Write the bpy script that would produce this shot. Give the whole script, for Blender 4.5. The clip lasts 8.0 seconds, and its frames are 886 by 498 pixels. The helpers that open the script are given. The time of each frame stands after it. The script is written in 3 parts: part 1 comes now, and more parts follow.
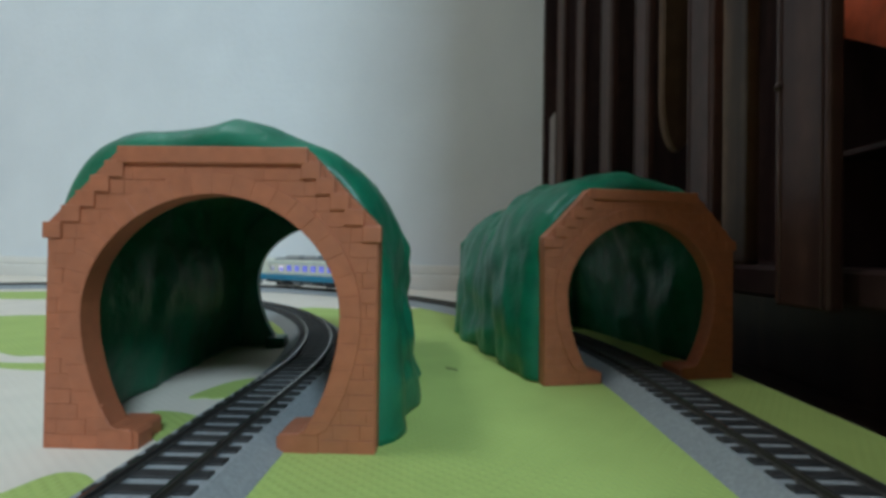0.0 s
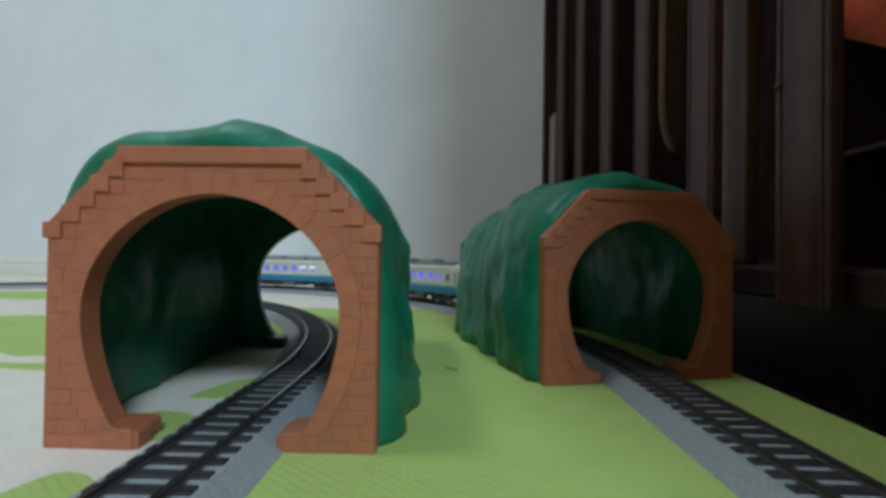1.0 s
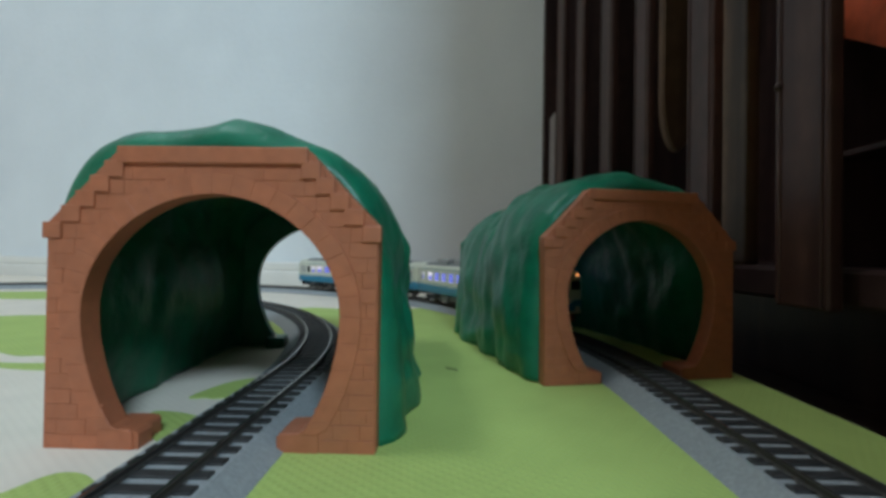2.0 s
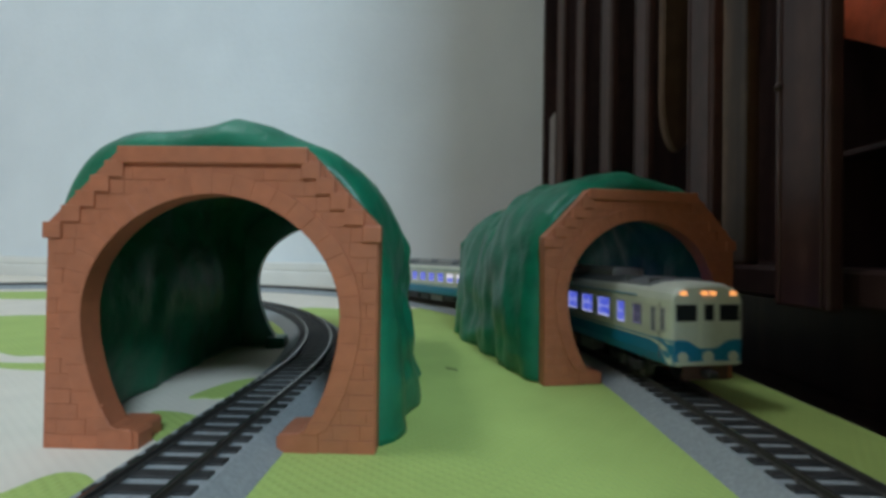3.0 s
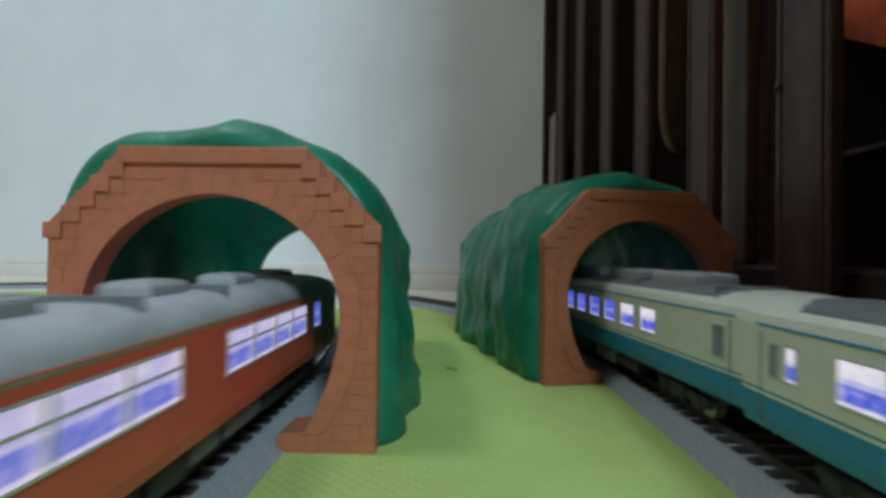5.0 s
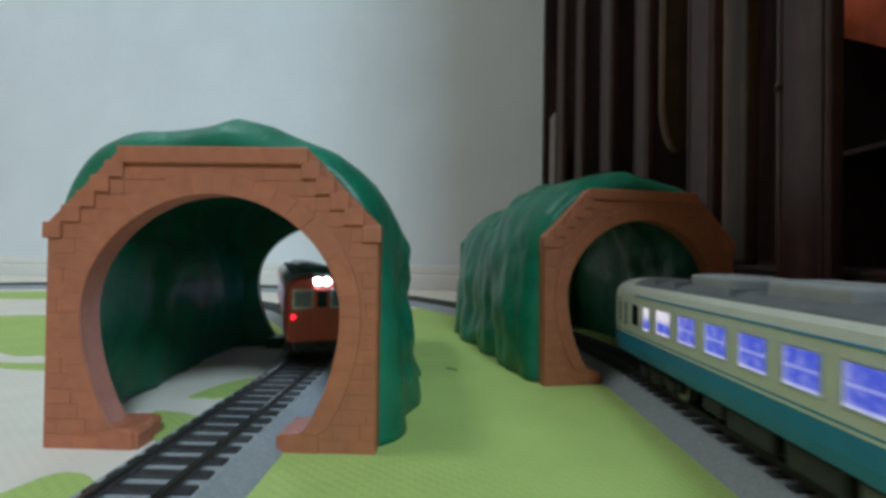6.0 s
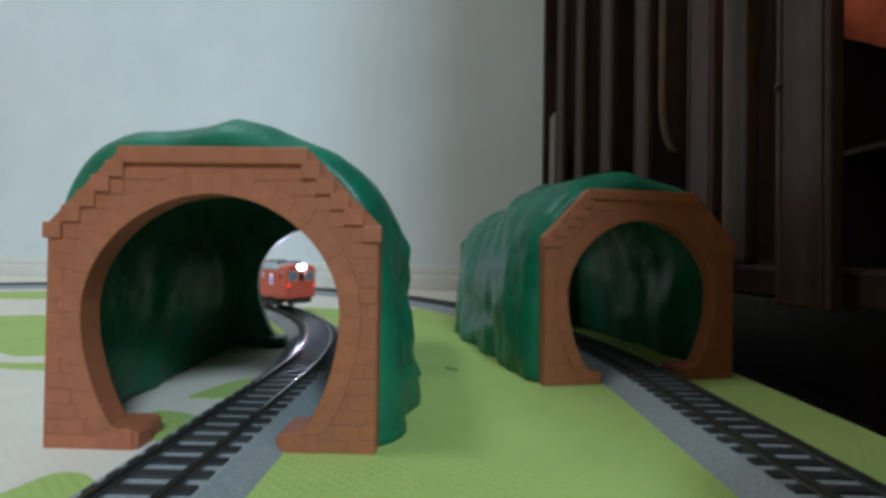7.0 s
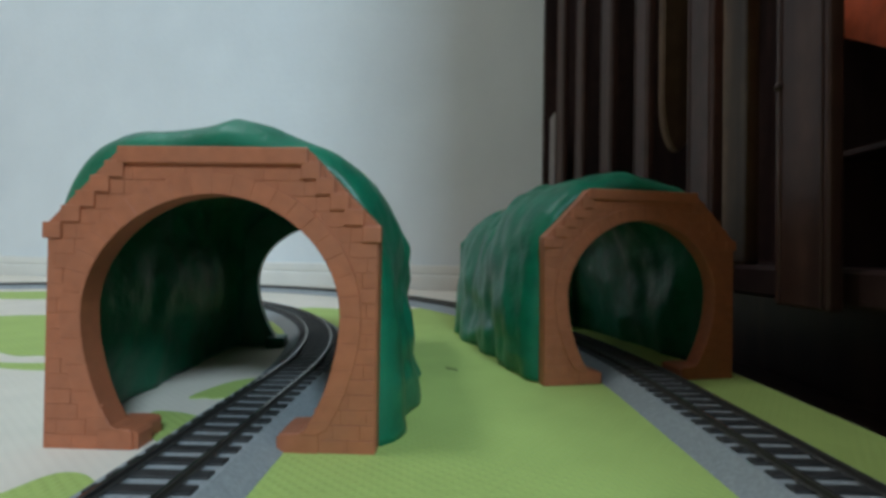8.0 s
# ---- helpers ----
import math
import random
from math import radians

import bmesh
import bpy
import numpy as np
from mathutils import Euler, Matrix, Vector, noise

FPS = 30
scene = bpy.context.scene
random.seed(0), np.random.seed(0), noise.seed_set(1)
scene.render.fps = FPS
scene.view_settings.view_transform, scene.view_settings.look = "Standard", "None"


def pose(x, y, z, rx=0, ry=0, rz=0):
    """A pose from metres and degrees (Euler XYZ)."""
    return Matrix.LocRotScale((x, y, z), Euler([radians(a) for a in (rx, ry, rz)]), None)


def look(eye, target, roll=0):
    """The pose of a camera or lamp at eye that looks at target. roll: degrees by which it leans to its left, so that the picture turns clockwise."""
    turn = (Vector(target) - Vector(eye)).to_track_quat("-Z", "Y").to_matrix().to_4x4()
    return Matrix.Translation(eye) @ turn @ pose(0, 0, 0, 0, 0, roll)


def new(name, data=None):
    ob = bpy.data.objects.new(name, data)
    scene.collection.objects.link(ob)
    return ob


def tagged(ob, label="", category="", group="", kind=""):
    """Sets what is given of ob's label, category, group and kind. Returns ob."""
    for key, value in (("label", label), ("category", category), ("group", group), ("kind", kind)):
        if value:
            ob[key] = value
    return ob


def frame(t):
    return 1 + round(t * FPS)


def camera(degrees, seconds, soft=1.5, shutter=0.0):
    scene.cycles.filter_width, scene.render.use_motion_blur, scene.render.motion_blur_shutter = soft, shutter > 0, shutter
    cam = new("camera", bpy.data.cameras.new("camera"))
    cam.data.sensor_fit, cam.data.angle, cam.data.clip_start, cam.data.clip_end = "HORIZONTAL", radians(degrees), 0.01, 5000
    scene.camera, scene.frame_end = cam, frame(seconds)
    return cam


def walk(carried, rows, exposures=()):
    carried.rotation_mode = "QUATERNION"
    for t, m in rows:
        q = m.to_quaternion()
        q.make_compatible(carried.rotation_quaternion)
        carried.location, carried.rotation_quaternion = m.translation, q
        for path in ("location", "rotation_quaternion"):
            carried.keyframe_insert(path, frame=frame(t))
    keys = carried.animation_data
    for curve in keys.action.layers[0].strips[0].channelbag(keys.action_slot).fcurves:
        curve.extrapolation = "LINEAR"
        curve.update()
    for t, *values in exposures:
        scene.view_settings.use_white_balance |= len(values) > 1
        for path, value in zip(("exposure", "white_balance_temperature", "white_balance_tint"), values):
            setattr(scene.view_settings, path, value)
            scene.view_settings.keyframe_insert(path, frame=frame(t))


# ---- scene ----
# All plan numbers below are millimetres; MM turns them into metres.
MM = 0.001
EYE = (0.0, 0.0, 36.2)
cam = camera(88.77, 8.0, soft=3.5, shutter=0.5)
AIM = (-math.sin(radians(0.944)), math.cos(radians(0.944)), math.tan(radians(0.63)))
EYE_M = tuple(v * MM for v in EYE)
STAND = look(EYE_M, tuple(e + a for e, a in zip(EYE_M, AIM)), 0.86)
walk(cam, [(0.0, STAND), (8.0, STAND)], exposures=[(0.0, 0.0), (8.0, 0.0)])

# ---- light: a dim room, a window behind and to the right, an added overhead fill ----
world = bpy.data.worlds.new("world")
scene.world = world
world.use_nodes = True
wn = world.node_tree.nodes
sky = wn.new("ShaderNodeTexSky")
sky.sky_type = "NISHITA"
sky.sun_disc = False
sky.sun_elevation = radians(35)
sky.sun_rotation = radians(200)
wn["Background"].inputs["Strength"].default_value = 0.1
world.node_tree.links.new(sky.outputs["Color"], wn["Background"].inputs["Color"])


def area_lamp(name, eye, target, w, h, power, color):
    data = bpy.data.lights.new(name, "AREA")
    data.shape, data.size, data.size_y, data.energy, data.color = "RECTANGLE", w, h, power, color
    ob = new(name, data)
    ob.matrix_world = look(eye, target)
    return ob


area_lamp("window_light", (0.74, -2.14, 1.95), (0.0, 0.2, 0.05), 0.66, 0.5, 65, (0.595, 0.815, 1.0))
# added lamp with no real source; fills the shade from the left
area_lamp("overhead_fill", (-1.1, 0.0, 2.26), (-1.1, 0.0, 0.0), 0.45, 0.45, 14.3, (0.78, 0.90, 1.0))


# ---- materials ----
def mat(name, color, rough=0.5, metal=0.0, vary=0.12, scale=200.0, bump=0.0, bump_scale=None, dirt=None, dirt_scale=30.0,
        emit=0.0, spec=0.5, rand=0.0, coat=0.0):
    m = bpy.data.materials.new(name)
    m.use_nodes = True
    nt = m.node_tree
    N, K = nt.nodes, nt.links
    b = N["Principled BSDF"]
    tc = N.new("ShaderNodeTexCoord")
    n1 = N.new("ShaderNodeTexNoise")
    n1.inputs["Scale"].default_value = scale
    n1.inputs["Detail"].default_value = 5
    K.new(tc.outputs["Object"], n1.inputs["Vector"])
    r1 = N.new("ShaderNodeMapRange")
    r1.inputs["From Min"].default_value, r1.inputs["From Max"].default_value = 0.3, 0.7
    r1.inputs["To Min"].default_value, r1.inputs["To Max"].default_value = 1 - vary, 1 + vary
    K.new(n1.outputs["Fac"], r1.inputs["Value"])
    mul = N.new("ShaderNodeMix")
    mul.data_type, mul.blend_type = "RGBA", "MULTIPLY"
    mul.inputs["Factor"].default_value = 1.0
    mul.inputs["A"].default_value = (*color, 1)
    K.new(r1.outputs["Result"], mul.inputs["B"])
    out = mul.outputs["Result"]
    if rand:
        oi = N.new("ShaderNodeObjectInfo")
        rr = N.new("ShaderNodeMapRange")
        rr.inputs["To Min"].default_value, rr.inputs["To Max"].default_value = 1 - rand, 1 + rand
        K.new(oi.outputs["Random"], rr.inputs["Value"])
        mr = N.new("ShaderNodeMix")
        mr.data_type, mr.blend_type = "RGBA", "MULTIPLY"
        mr.inputs["Factor"].default_value = 1.0
        K.new(out, mr.inputs["A"])
        K.new(rr.outputs["Result"], mr.inputs["B"])
        out = mr.outputs["Result"]
    if dirt:
        n2 = N.new("ShaderNodeTexNoise")
        n2.inputs["Scale"].default_value = dirt_scale
        n2.inputs["Detail"].default_value = 6
        n2.inputs["Roughness"].default_value = 0.65
        K.new(tc.outputs["Object"], n2.inputs["Vector"])
        r2 = N.new("ShaderNodeMapRange")
        r2.inputs["From Min"].default_value, r2.inputs["From Max"].default_value = 0.45, 0.75
        r2.inputs["To Max"].default_value = 0.75
        K.new(n2.outputs["Fac"], r2.inputs["Value"])
        md = N.new("ShaderNodeMix")
        md.data_type = "RGBA"
        K.new(r2.outputs["Result"], md.inputs["Factor"])
        K.new(out, md.inputs["A"])
        md.inputs["B"].default_value = (*dirt, 1)
        out = md.outputs["Result"]
    K.new(out, b.inputs["Base Color"])
    b.inputs["Roughness"].default_value = rough
    b.inputs["Metallic"].default_value = metal
    b.inputs["Specular IOR Level"].default_value = spec
    b.inputs["Coat Weight"].default_value = coat
    if emit:
        K.new(out, b.inputs["Emission Color"])
        b.inputs["Emission Strength"].default_value = emit
    if bump:
        nb = N.new("ShaderNodeTexNoise")
        nb.inputs["Scale"].default_value = bump_scale or scale * 3
        nb.inputs["Detail"].default_value = 3
        K.new(tc.outputs["Object"], nb.inputs["Vector"])
        bp = N.new("ShaderNodeBump")
        bp.inputs["Strength"].default_value = 0.6
        bp.inputs["Distance"].default_value = bump
        K.new(nb.outputs["Fac"], bp.inputs["Height"])
        K.new(bp.outputs["Normal"], b.inputs["Normal"])
    return m


def foam(name, color, relief):
    """Soft play-mat foam with a fine pressed grid."""
    m = mat(name, color, rough=0.75, vary=0.05, scale=60, spec=0.25)
    nt = m.node_tree
    N, K = nt.nodes, nt.links
    tc = N["Texture Coordinate"]
    mp = N.new("ShaderNodeMapping")
    mp.inputs["Rotation"].default_value = (0, 0, radians(38))
    K.new(tc.outputs["Object"], mp.inputs["Vector"])
    waves = []
    for way in ("X", "Y"):
        w = N.new("ShaderNodeTexWave")
        w.wave_type, w.bands_direction, w.wave_profile = "BANDS", way, "SIN"
        w.inputs["Scale"].default_value = 190
        w.inputs["Distortion"].default_value = 0.6
        K.new(mp.outputs["Vector"], w.inputs["Vector"])
        waves.append(w.outputs["Fac"])
    mx = N.new("ShaderNodeMath")
    mx.operation = "MULTIPLY"
    K.new(waves[0], mx.inputs[0])
    K.new(waves[1], mx.inputs[1])
    bp = N.new("ShaderNodeBump")
    bp.inputs["Strength"].default_value = relief
    bp.inputs["Distance"].default_value = 0.0005
    K.new(mx.outputs[0], bp.inputs["Height"])
    K.new(bp.outputs["Normal"], N["Principled BSDF"].inputs["Normal"])
    return m


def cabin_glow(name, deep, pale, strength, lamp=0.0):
    """A lit model window on an opaque pane: bluish diode light painted as glow, paler across the middle, at the foot
    and one edge and, with lamp, white over the upper half.
    """
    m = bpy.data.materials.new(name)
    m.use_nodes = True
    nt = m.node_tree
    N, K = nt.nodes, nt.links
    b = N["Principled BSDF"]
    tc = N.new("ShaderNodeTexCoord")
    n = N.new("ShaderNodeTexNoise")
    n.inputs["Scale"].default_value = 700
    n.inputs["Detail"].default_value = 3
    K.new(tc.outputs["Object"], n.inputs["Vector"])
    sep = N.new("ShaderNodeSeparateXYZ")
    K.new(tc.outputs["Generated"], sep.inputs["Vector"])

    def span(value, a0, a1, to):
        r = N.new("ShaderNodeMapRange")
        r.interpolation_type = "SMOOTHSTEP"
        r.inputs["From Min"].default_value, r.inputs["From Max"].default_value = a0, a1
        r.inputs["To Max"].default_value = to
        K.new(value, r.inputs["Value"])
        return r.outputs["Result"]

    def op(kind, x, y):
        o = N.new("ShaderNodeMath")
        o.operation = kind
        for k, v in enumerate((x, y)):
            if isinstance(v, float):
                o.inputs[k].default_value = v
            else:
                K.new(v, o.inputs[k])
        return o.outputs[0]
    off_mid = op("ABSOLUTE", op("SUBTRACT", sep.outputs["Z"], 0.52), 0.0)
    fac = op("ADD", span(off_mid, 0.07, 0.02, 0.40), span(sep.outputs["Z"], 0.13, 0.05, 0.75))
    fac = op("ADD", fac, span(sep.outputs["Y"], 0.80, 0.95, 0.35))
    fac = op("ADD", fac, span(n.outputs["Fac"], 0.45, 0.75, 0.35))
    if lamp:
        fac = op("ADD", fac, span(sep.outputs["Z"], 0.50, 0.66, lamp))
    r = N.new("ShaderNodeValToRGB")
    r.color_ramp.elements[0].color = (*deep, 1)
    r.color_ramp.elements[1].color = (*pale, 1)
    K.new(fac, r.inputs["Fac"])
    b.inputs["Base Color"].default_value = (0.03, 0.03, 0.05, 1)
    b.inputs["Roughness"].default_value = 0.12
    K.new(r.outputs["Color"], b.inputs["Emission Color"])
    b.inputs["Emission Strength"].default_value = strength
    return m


def wood(name, color, dark, rough=0.35, scale=14.0):
    m = mat(name, color, rough=rough, vary=0.25, scale=120, bump=0.0003, bump_scale=90, spec=0.3)
    nt = m.node_tree
    N, K = nt.nodes, nt.links
    tc = N["Texture Coordinate"]
    mp = N.new("ShaderNodeMapping")
    mp.inputs["Scale"].default_value = (6.0, 6.0, 0.5)
    K.new(tc.outputs["Object"], mp.inputs["Vector"])
    n = N.new("ShaderNodeTexNoise")
    n.inputs["Scale"].default_value = scale
    n.inputs["Detail"].default_value = 8
    n.inputs["Distortion"].default_value = 0.6
    K.new(mp.outputs["Vector"], n.inputs["Vector"])
    r = N.new("ShaderNodeMapRange")
    r.inputs["From Min"].default_value, r.inputs["From Max"].default_value = 0.35, 0.65
    K.new(n.outputs["Fac"], r.inputs["Value"])
    b = N["Principled BSDF"]
    prev = b.inputs["Base Color"].links[0].from_socket
    mx = N.new("ShaderNodeMix")
    mx.data_type = "RGBA"
    K.new(r.outputs["Result"], mx.inputs["Factor"])
    K.new(prev, mx.inputs["A"])
    mx.inputs["B"].default_value = (*dark, 1)
    K.new(mx.outputs["Result"], b.inputs["Base Color"])
    return m


M_TERRA = mat("terracotta_plastic", (0.42, 0.132, 0.060), rough=0.5, vary=0.10, scale=420, bump=0.00006, bump_scale=1800, dirt=(0.37, 0.135, 0.07), dirt_scale=70, rand=0.05)
M_HILL = mat("green_plastic", (0.006, 0.150, 0.078), rough=0.38, vary=0.25, scale=150, bump=0.0013, bump_scale=140, spec=0.31, dirt=(0.022, 0.14, 0.078), dirt_scale=60)
M_GREEN = foam("green_foam", (0.39, 0.50, 0.14), 0.36)
M_CREAM = foam("cream_foam", (0.71, 0.635, 0.53), 0.10)
M_WALL = mat("painted_plaster", (0.74, 0.76, 0.75), rough=0.85, vary=0.03, scale=12, bump=0.0006, bump_scale=140, dirt=(0.66, 0.68, 0.68), dirt_scale=4)
# made-up brown for walls out of view; dims and warms bounced light
M_BOUNCE = wood("warm_bounce_wall", (0.45, 0.30, 0.19), (0.32, 0.21, 0.13), rough=0.6, scale=3.0)
M_TRIM = mat("trim_paint", (0.76, 0.73, 0.66), rough=0.5, vary=0.04, scale=40)
M_BED = mat("grey_roadbed", (0.28, 0.295, 0.295), rough=0.85, vary=0.14, scale=1500, bump=0.0002, bump_scale=2600, dirt=(0.22, 0.235, 0.235), dirt_scale=700)
M_TIE = mat("dark_sleeper", (0.026, 0.025, 0.024), rough=0.6, vary=0.25, scale=800, rand=0.25)
M_RAIL = mat("brown_rail", (0.055, 0.050, 0.043), rough=0.65, metal=0.1, vary=0.15, scale=500)
M_RAILTOP = mat("worn_rail_top", (0.50, 0.48, 0.46), rough=0.16, metal=1.0, vary=0.12, scale=300)
M_WOOD = wood("dark_varnished_wood", (0.046, 0.024, 0.021), (0.024, 0.012, 0.011), rough=0.42)
M_SLAT = wood("worn_dark_slat", (0.062, 0.028, 0.021), (0.027, 0.011, 0.009), rough=0.5)
M_BROWN = wood("brown_wood", (0.15, 0.085, 0.045), (0.07, 0.038, 0.022), rough=0.45)
M_FLOOR = wood("dark_floorboard", (0.075, 0.050, 0.050), (0.045, 0.030, 0.030), rough=0.6)
M_CLOTH = mat("orange_cloth", (0.72, 0.12, 0.045), rough=0.9, vary=0.2, scale=120, bump=0.0006, bump_scale=500)
M_CEIL = mat("ceiling_paint", (0.75, 0.75, 0.73), rough=0.9, vary=0.03, scale=5)
M_CREAMP = mat("cream_train_paint", (0.60, 0.61, 0.50), rough=0.38, vary=0.05, scale=300)
M_BLUEP = mat("blue_train_paint", (0.012, 0.20, 0.34), rough=0.36, vary=0.06, scale=300)
M_REDP = mat("vermilion_train_paint", (0.68, 0.110, 0.068), rough=0.36, vary=0.06, scale=300)
M_ROOFP = mat("grey_roof_paint", (0.15, 0.155, 0.155), rough=0.6, vary=0.10, scale=400, dirt=(0.11, 0.11, 0.11), dirt_scale=150)
M_ROOFR = mat("light_grey_roof_paint", (0.42, 0.42, 0.42), rough=0.6, vary=0.08, scale=400, dirt=(0.27, 0.27, 0.27), dirt_scale=150)
M_UNITP = mat("pale_grey_plastic", (0.33, 0.335, 0.325), rough=0.6, vary=0.08, scale=400)
M_UNDER = mat("black_underframe", (0.028, 0.028, 0.030), rough=0.6, vary=0.2, scale=500)
M_GREYU = mat("grey_underframe", (0.12, 0.125, 0.125), rough=0.6, vary=0.2, scale=400)
M_STEEL = mat("wheel_steel", (0.35, 0.34, 0.33), rough=0.35, metal=0.9)
M_GLASS = mat("dark_cab_glass", (0.02, 0.022, 0.025), rough=0.1, vary=0.05)
M_FRAMEP = mat("silver_window_frame", (0.62, 0.62, 0.60), rough=0.3, metal=0.6)
M_WHITEP = mat("white_plastic", (0.75, 0.75, 0.72), rough=0.4, vary=0.04)
# lit interiors are painted as bands of glow on opaque panes
M_GLOW = cabin_glow("blue_cabin_glow", (0.075, 0.11, 0.72), (0.62, 0.66, 1.0), 0.80)
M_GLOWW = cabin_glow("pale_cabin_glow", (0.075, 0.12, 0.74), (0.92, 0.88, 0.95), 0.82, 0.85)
M_GLOWR = cabin_glow("mixed_cabin_glow", (0.15, 0.18, 0.70), (0.88, 0.78, 0.92), 0.82, 0.55)
# brown stands in for a reflection under the cab front
M_SKIRT = mat("brown_reflection_skirt", (0.075, 0.032, 0.020), rough=0.6, vary=0.2, scale=500)
M_DIM = cabin_glow("dim_cabin_glow", (0.06, 0.06, 0.10), (0.26, 0.25, 0.42), 0.5)
M_AMBER = mat("amber_lamp", (1.0, 0.38, 0.12), rough=0.3, vary=0.02, emit=1.1)
M_BEAM = mat("white_lamp", (0.66, 0.74, 1.0), rough=0.3, vary=0.0, emit=900)
M_TAIL = mat("red_lamp", (1.0, 0.02, 0.05), rough=0.3, vary=0.02, emit=1.8)
M_CAB = mat("pale_cab_glass", (0.22, 0.23, 0.26), rough=0.12, vary=0.1, scale=500)
M_REDG = mat("reddish_cab_glass", (0.30, 0.05, 0.04), rough=0.15, vary=0.1, scale=500)
M_STRIP = mat("pale_grey_strip", (0.20, 0.17, 0.16), rough=0.6, vary=0.2, scale=120)
M_FIBRE = mat("dark_fibre", (0.05, 0.04, 0.03), rough=0.9)


# ---- mesh helpers (millimetres in, metres out) ----
def finish(bm, smooth=False, recalc=True):
    if recalc:
        bmesh.ops.recalc_face_normals(bm, faces=bm.faces)
    for f in bm.faces:
        f.smooth = smooth
    me = bpy.data.meshes.new("mesh")
    bmesh.ops.scale(bm, vec=(MM, MM, MM), verts=bm.verts)
    bm.to_mesh(me)
    bm.free()
    return me


def part(name, bm, material, parent=None, label="", smooth=False, at=None):
    """One mesh object under a thing or a part (or on its own, with no parent)."""
    me = bm if isinstance(bm, bpy.types.Mesh) else finish(bm, smooth)
    if not me.materials:
        for m in material if isinstance(material, (list, tuple)) else [material]:
            me.materials.append(m)
    ob = new(name, me)
    if parent is not None:
        ob.parent = parent
    if at is not None:
        ob.matrix_basis = at
    if label:
        ob["label"] = label
    return ob


def thing(name, m, label, category, group=""):
    ob = new(name)
    ob.empty_display_size = 0.01
    ob.matrix_basis = m
    return tagged(ob, label, category, group)


def mm_pose(x, y, z, rz=0.0):
    return pose(x * MM, y * MM, z * MM, 0, 0, rz)


def add_box(bm, x0, x1, y0, y1, z0, z1, bevel=0.0, seg=1):
    r = bmesh.ops.create_cube(bm, size=1)
    vs = r["verts"]
    bmesh.ops.scale(bm, vec=(x1 - x0, y1 - y0, z1 - z0), verts=vs)
    bmesh.ops.translate(bm, vec=((x0 + x1) / 2, (y0 + y1) / 2, (z0 + z1) / 2), verts=vs)
    if bevel:
        es = list({e for v in vs for e in v.link_edges})
        bmesh.ops.bevel(bm, geom=es, offset=bevel, segments=seg, affect="EDGES", profile=0.6)
    return bm


def box(x0, x1, y0, y1, z0, z1, bevel=0.0, seg=1):
    return add_box(bmesh.new(), x0, x1, y0, y1, z0, z1, bevel, seg)


def add_cyl(bm, p, q, r, seg=16):
    p, q = Vector(p), Vector(q)
    rot = (q - p).to_track_quat("Z", "Y").to_matrix().to_4x4()
    r0 = bmesh.ops.create_cone(bm, cap_ends=True, segments=seg, radius1=r, radius2=r, depth=(q - p).length)
    bmesh.ops.transform(bm, matrix=Matrix.Translation((p + q) / 2) @ rot, verts=r0["verts"])
    return bm


def cyl(p, q, r, seg=16):
    return add_cyl(bmesh.new(), p, q, r, seg)


def ball(c, r):
    bm = bmesh.new()
    bmesh.ops.create_uvsphere(bm, u_segments=16, v_segments=10, radius=r)
    bmesh.ops.translate(bm, vec=c, verts=bm.verts)
    return bm


def prism(outline, y0, y1, bevel=0.0):
    """A plate with an (x, z) outline, from y0 to y1."""
    bm = bmesh.new()
    a = [bm.verts.new((x, y0, z)) for x, z in outline]
    b = [bm.verts.new((x, y1, z)) for x, z in outline]
    bm.faces.new(a)
    bm.faces.new(b[::-1])
    n = len(a)
    for i in range(n):
        bm.faces.new((a[i], a[(i + 1) % n], b[(i + 1) % n], b[i]))
    bmesh.ops.recalc_face_normals(bm, faces=bm.faces)
    if bevel:
        bmesh.ops.bevel(bm, geom=[e for e in bm.edges], offset=bevel, segments=1, affect="EDGES", profile=0.6)
    return bm


def loft(sections, closed=True, caps=True):
    """A skin over sections, each a list of points of equal length."""
    bm = bmesh.new()
    rows = [[bm.verts.new(p) for p in s] for s in sections]
    n = len(rows[0])
    for a, b in zip(rows, rows[1:]):
        for i in range(n if closed else n - 1):
            j = (i + 1) % n
            bm.faces.new((a[i], a[j], b[j], b[i]))
    if caps and closed:
        bm.faces.new(rows[0][::-1])
        bm.faces.new(rows[-1])
    return bm


# ---- plan of the two tracks ----
XR, RO, TY, GAP = 56.7, 313.2, 115.4, 98.7
CX, CY = XR - RO, TY
XL, RI = XR - GAP, RO - GAP
RAIL_Z = 4.75
TRACK_END = -820.0
SPUR_TURN = radians(55)  # after this bend the inner track runs straight


def on_track(u, x0, r):
    """Place and heading at u along a track; u equals y on the straight, then the bend turns left."""
    if u < TY:
        return Vector((x0, u)), Vector((0.0, 1.0))
    a = (u - TY) / r
    last = SPUR_TURN if r == RI else 9.0
    over = max(0.0, a - last) * r
    a = min(a, last)
    way = Vector((-math.sin(a), math.cos(a)))
    return Vector((CX + r * math.cos(a), CY + r * math.sin(a))) + way * over, way


def sweep(profile, x0, r, u0, u1):
    """A closed profile of (offset, z) swept along a track."""
    us = [u0]
    while us[-1] < u1 - 1e-6:
        u = us[-1]
        us.append(min(u1, TY if u < TY - 1e-6 and u + 60 > TY else u + (60 if u < TY - 1e-6 else r * radians(1.5))))
    rows = []
    for u in us:
        c, h = on_track(u, x0, r)
        rows.append([(c.x + h.y * o, c.y - h.x * o, z) for o, z in profile])
    return loft(rows)


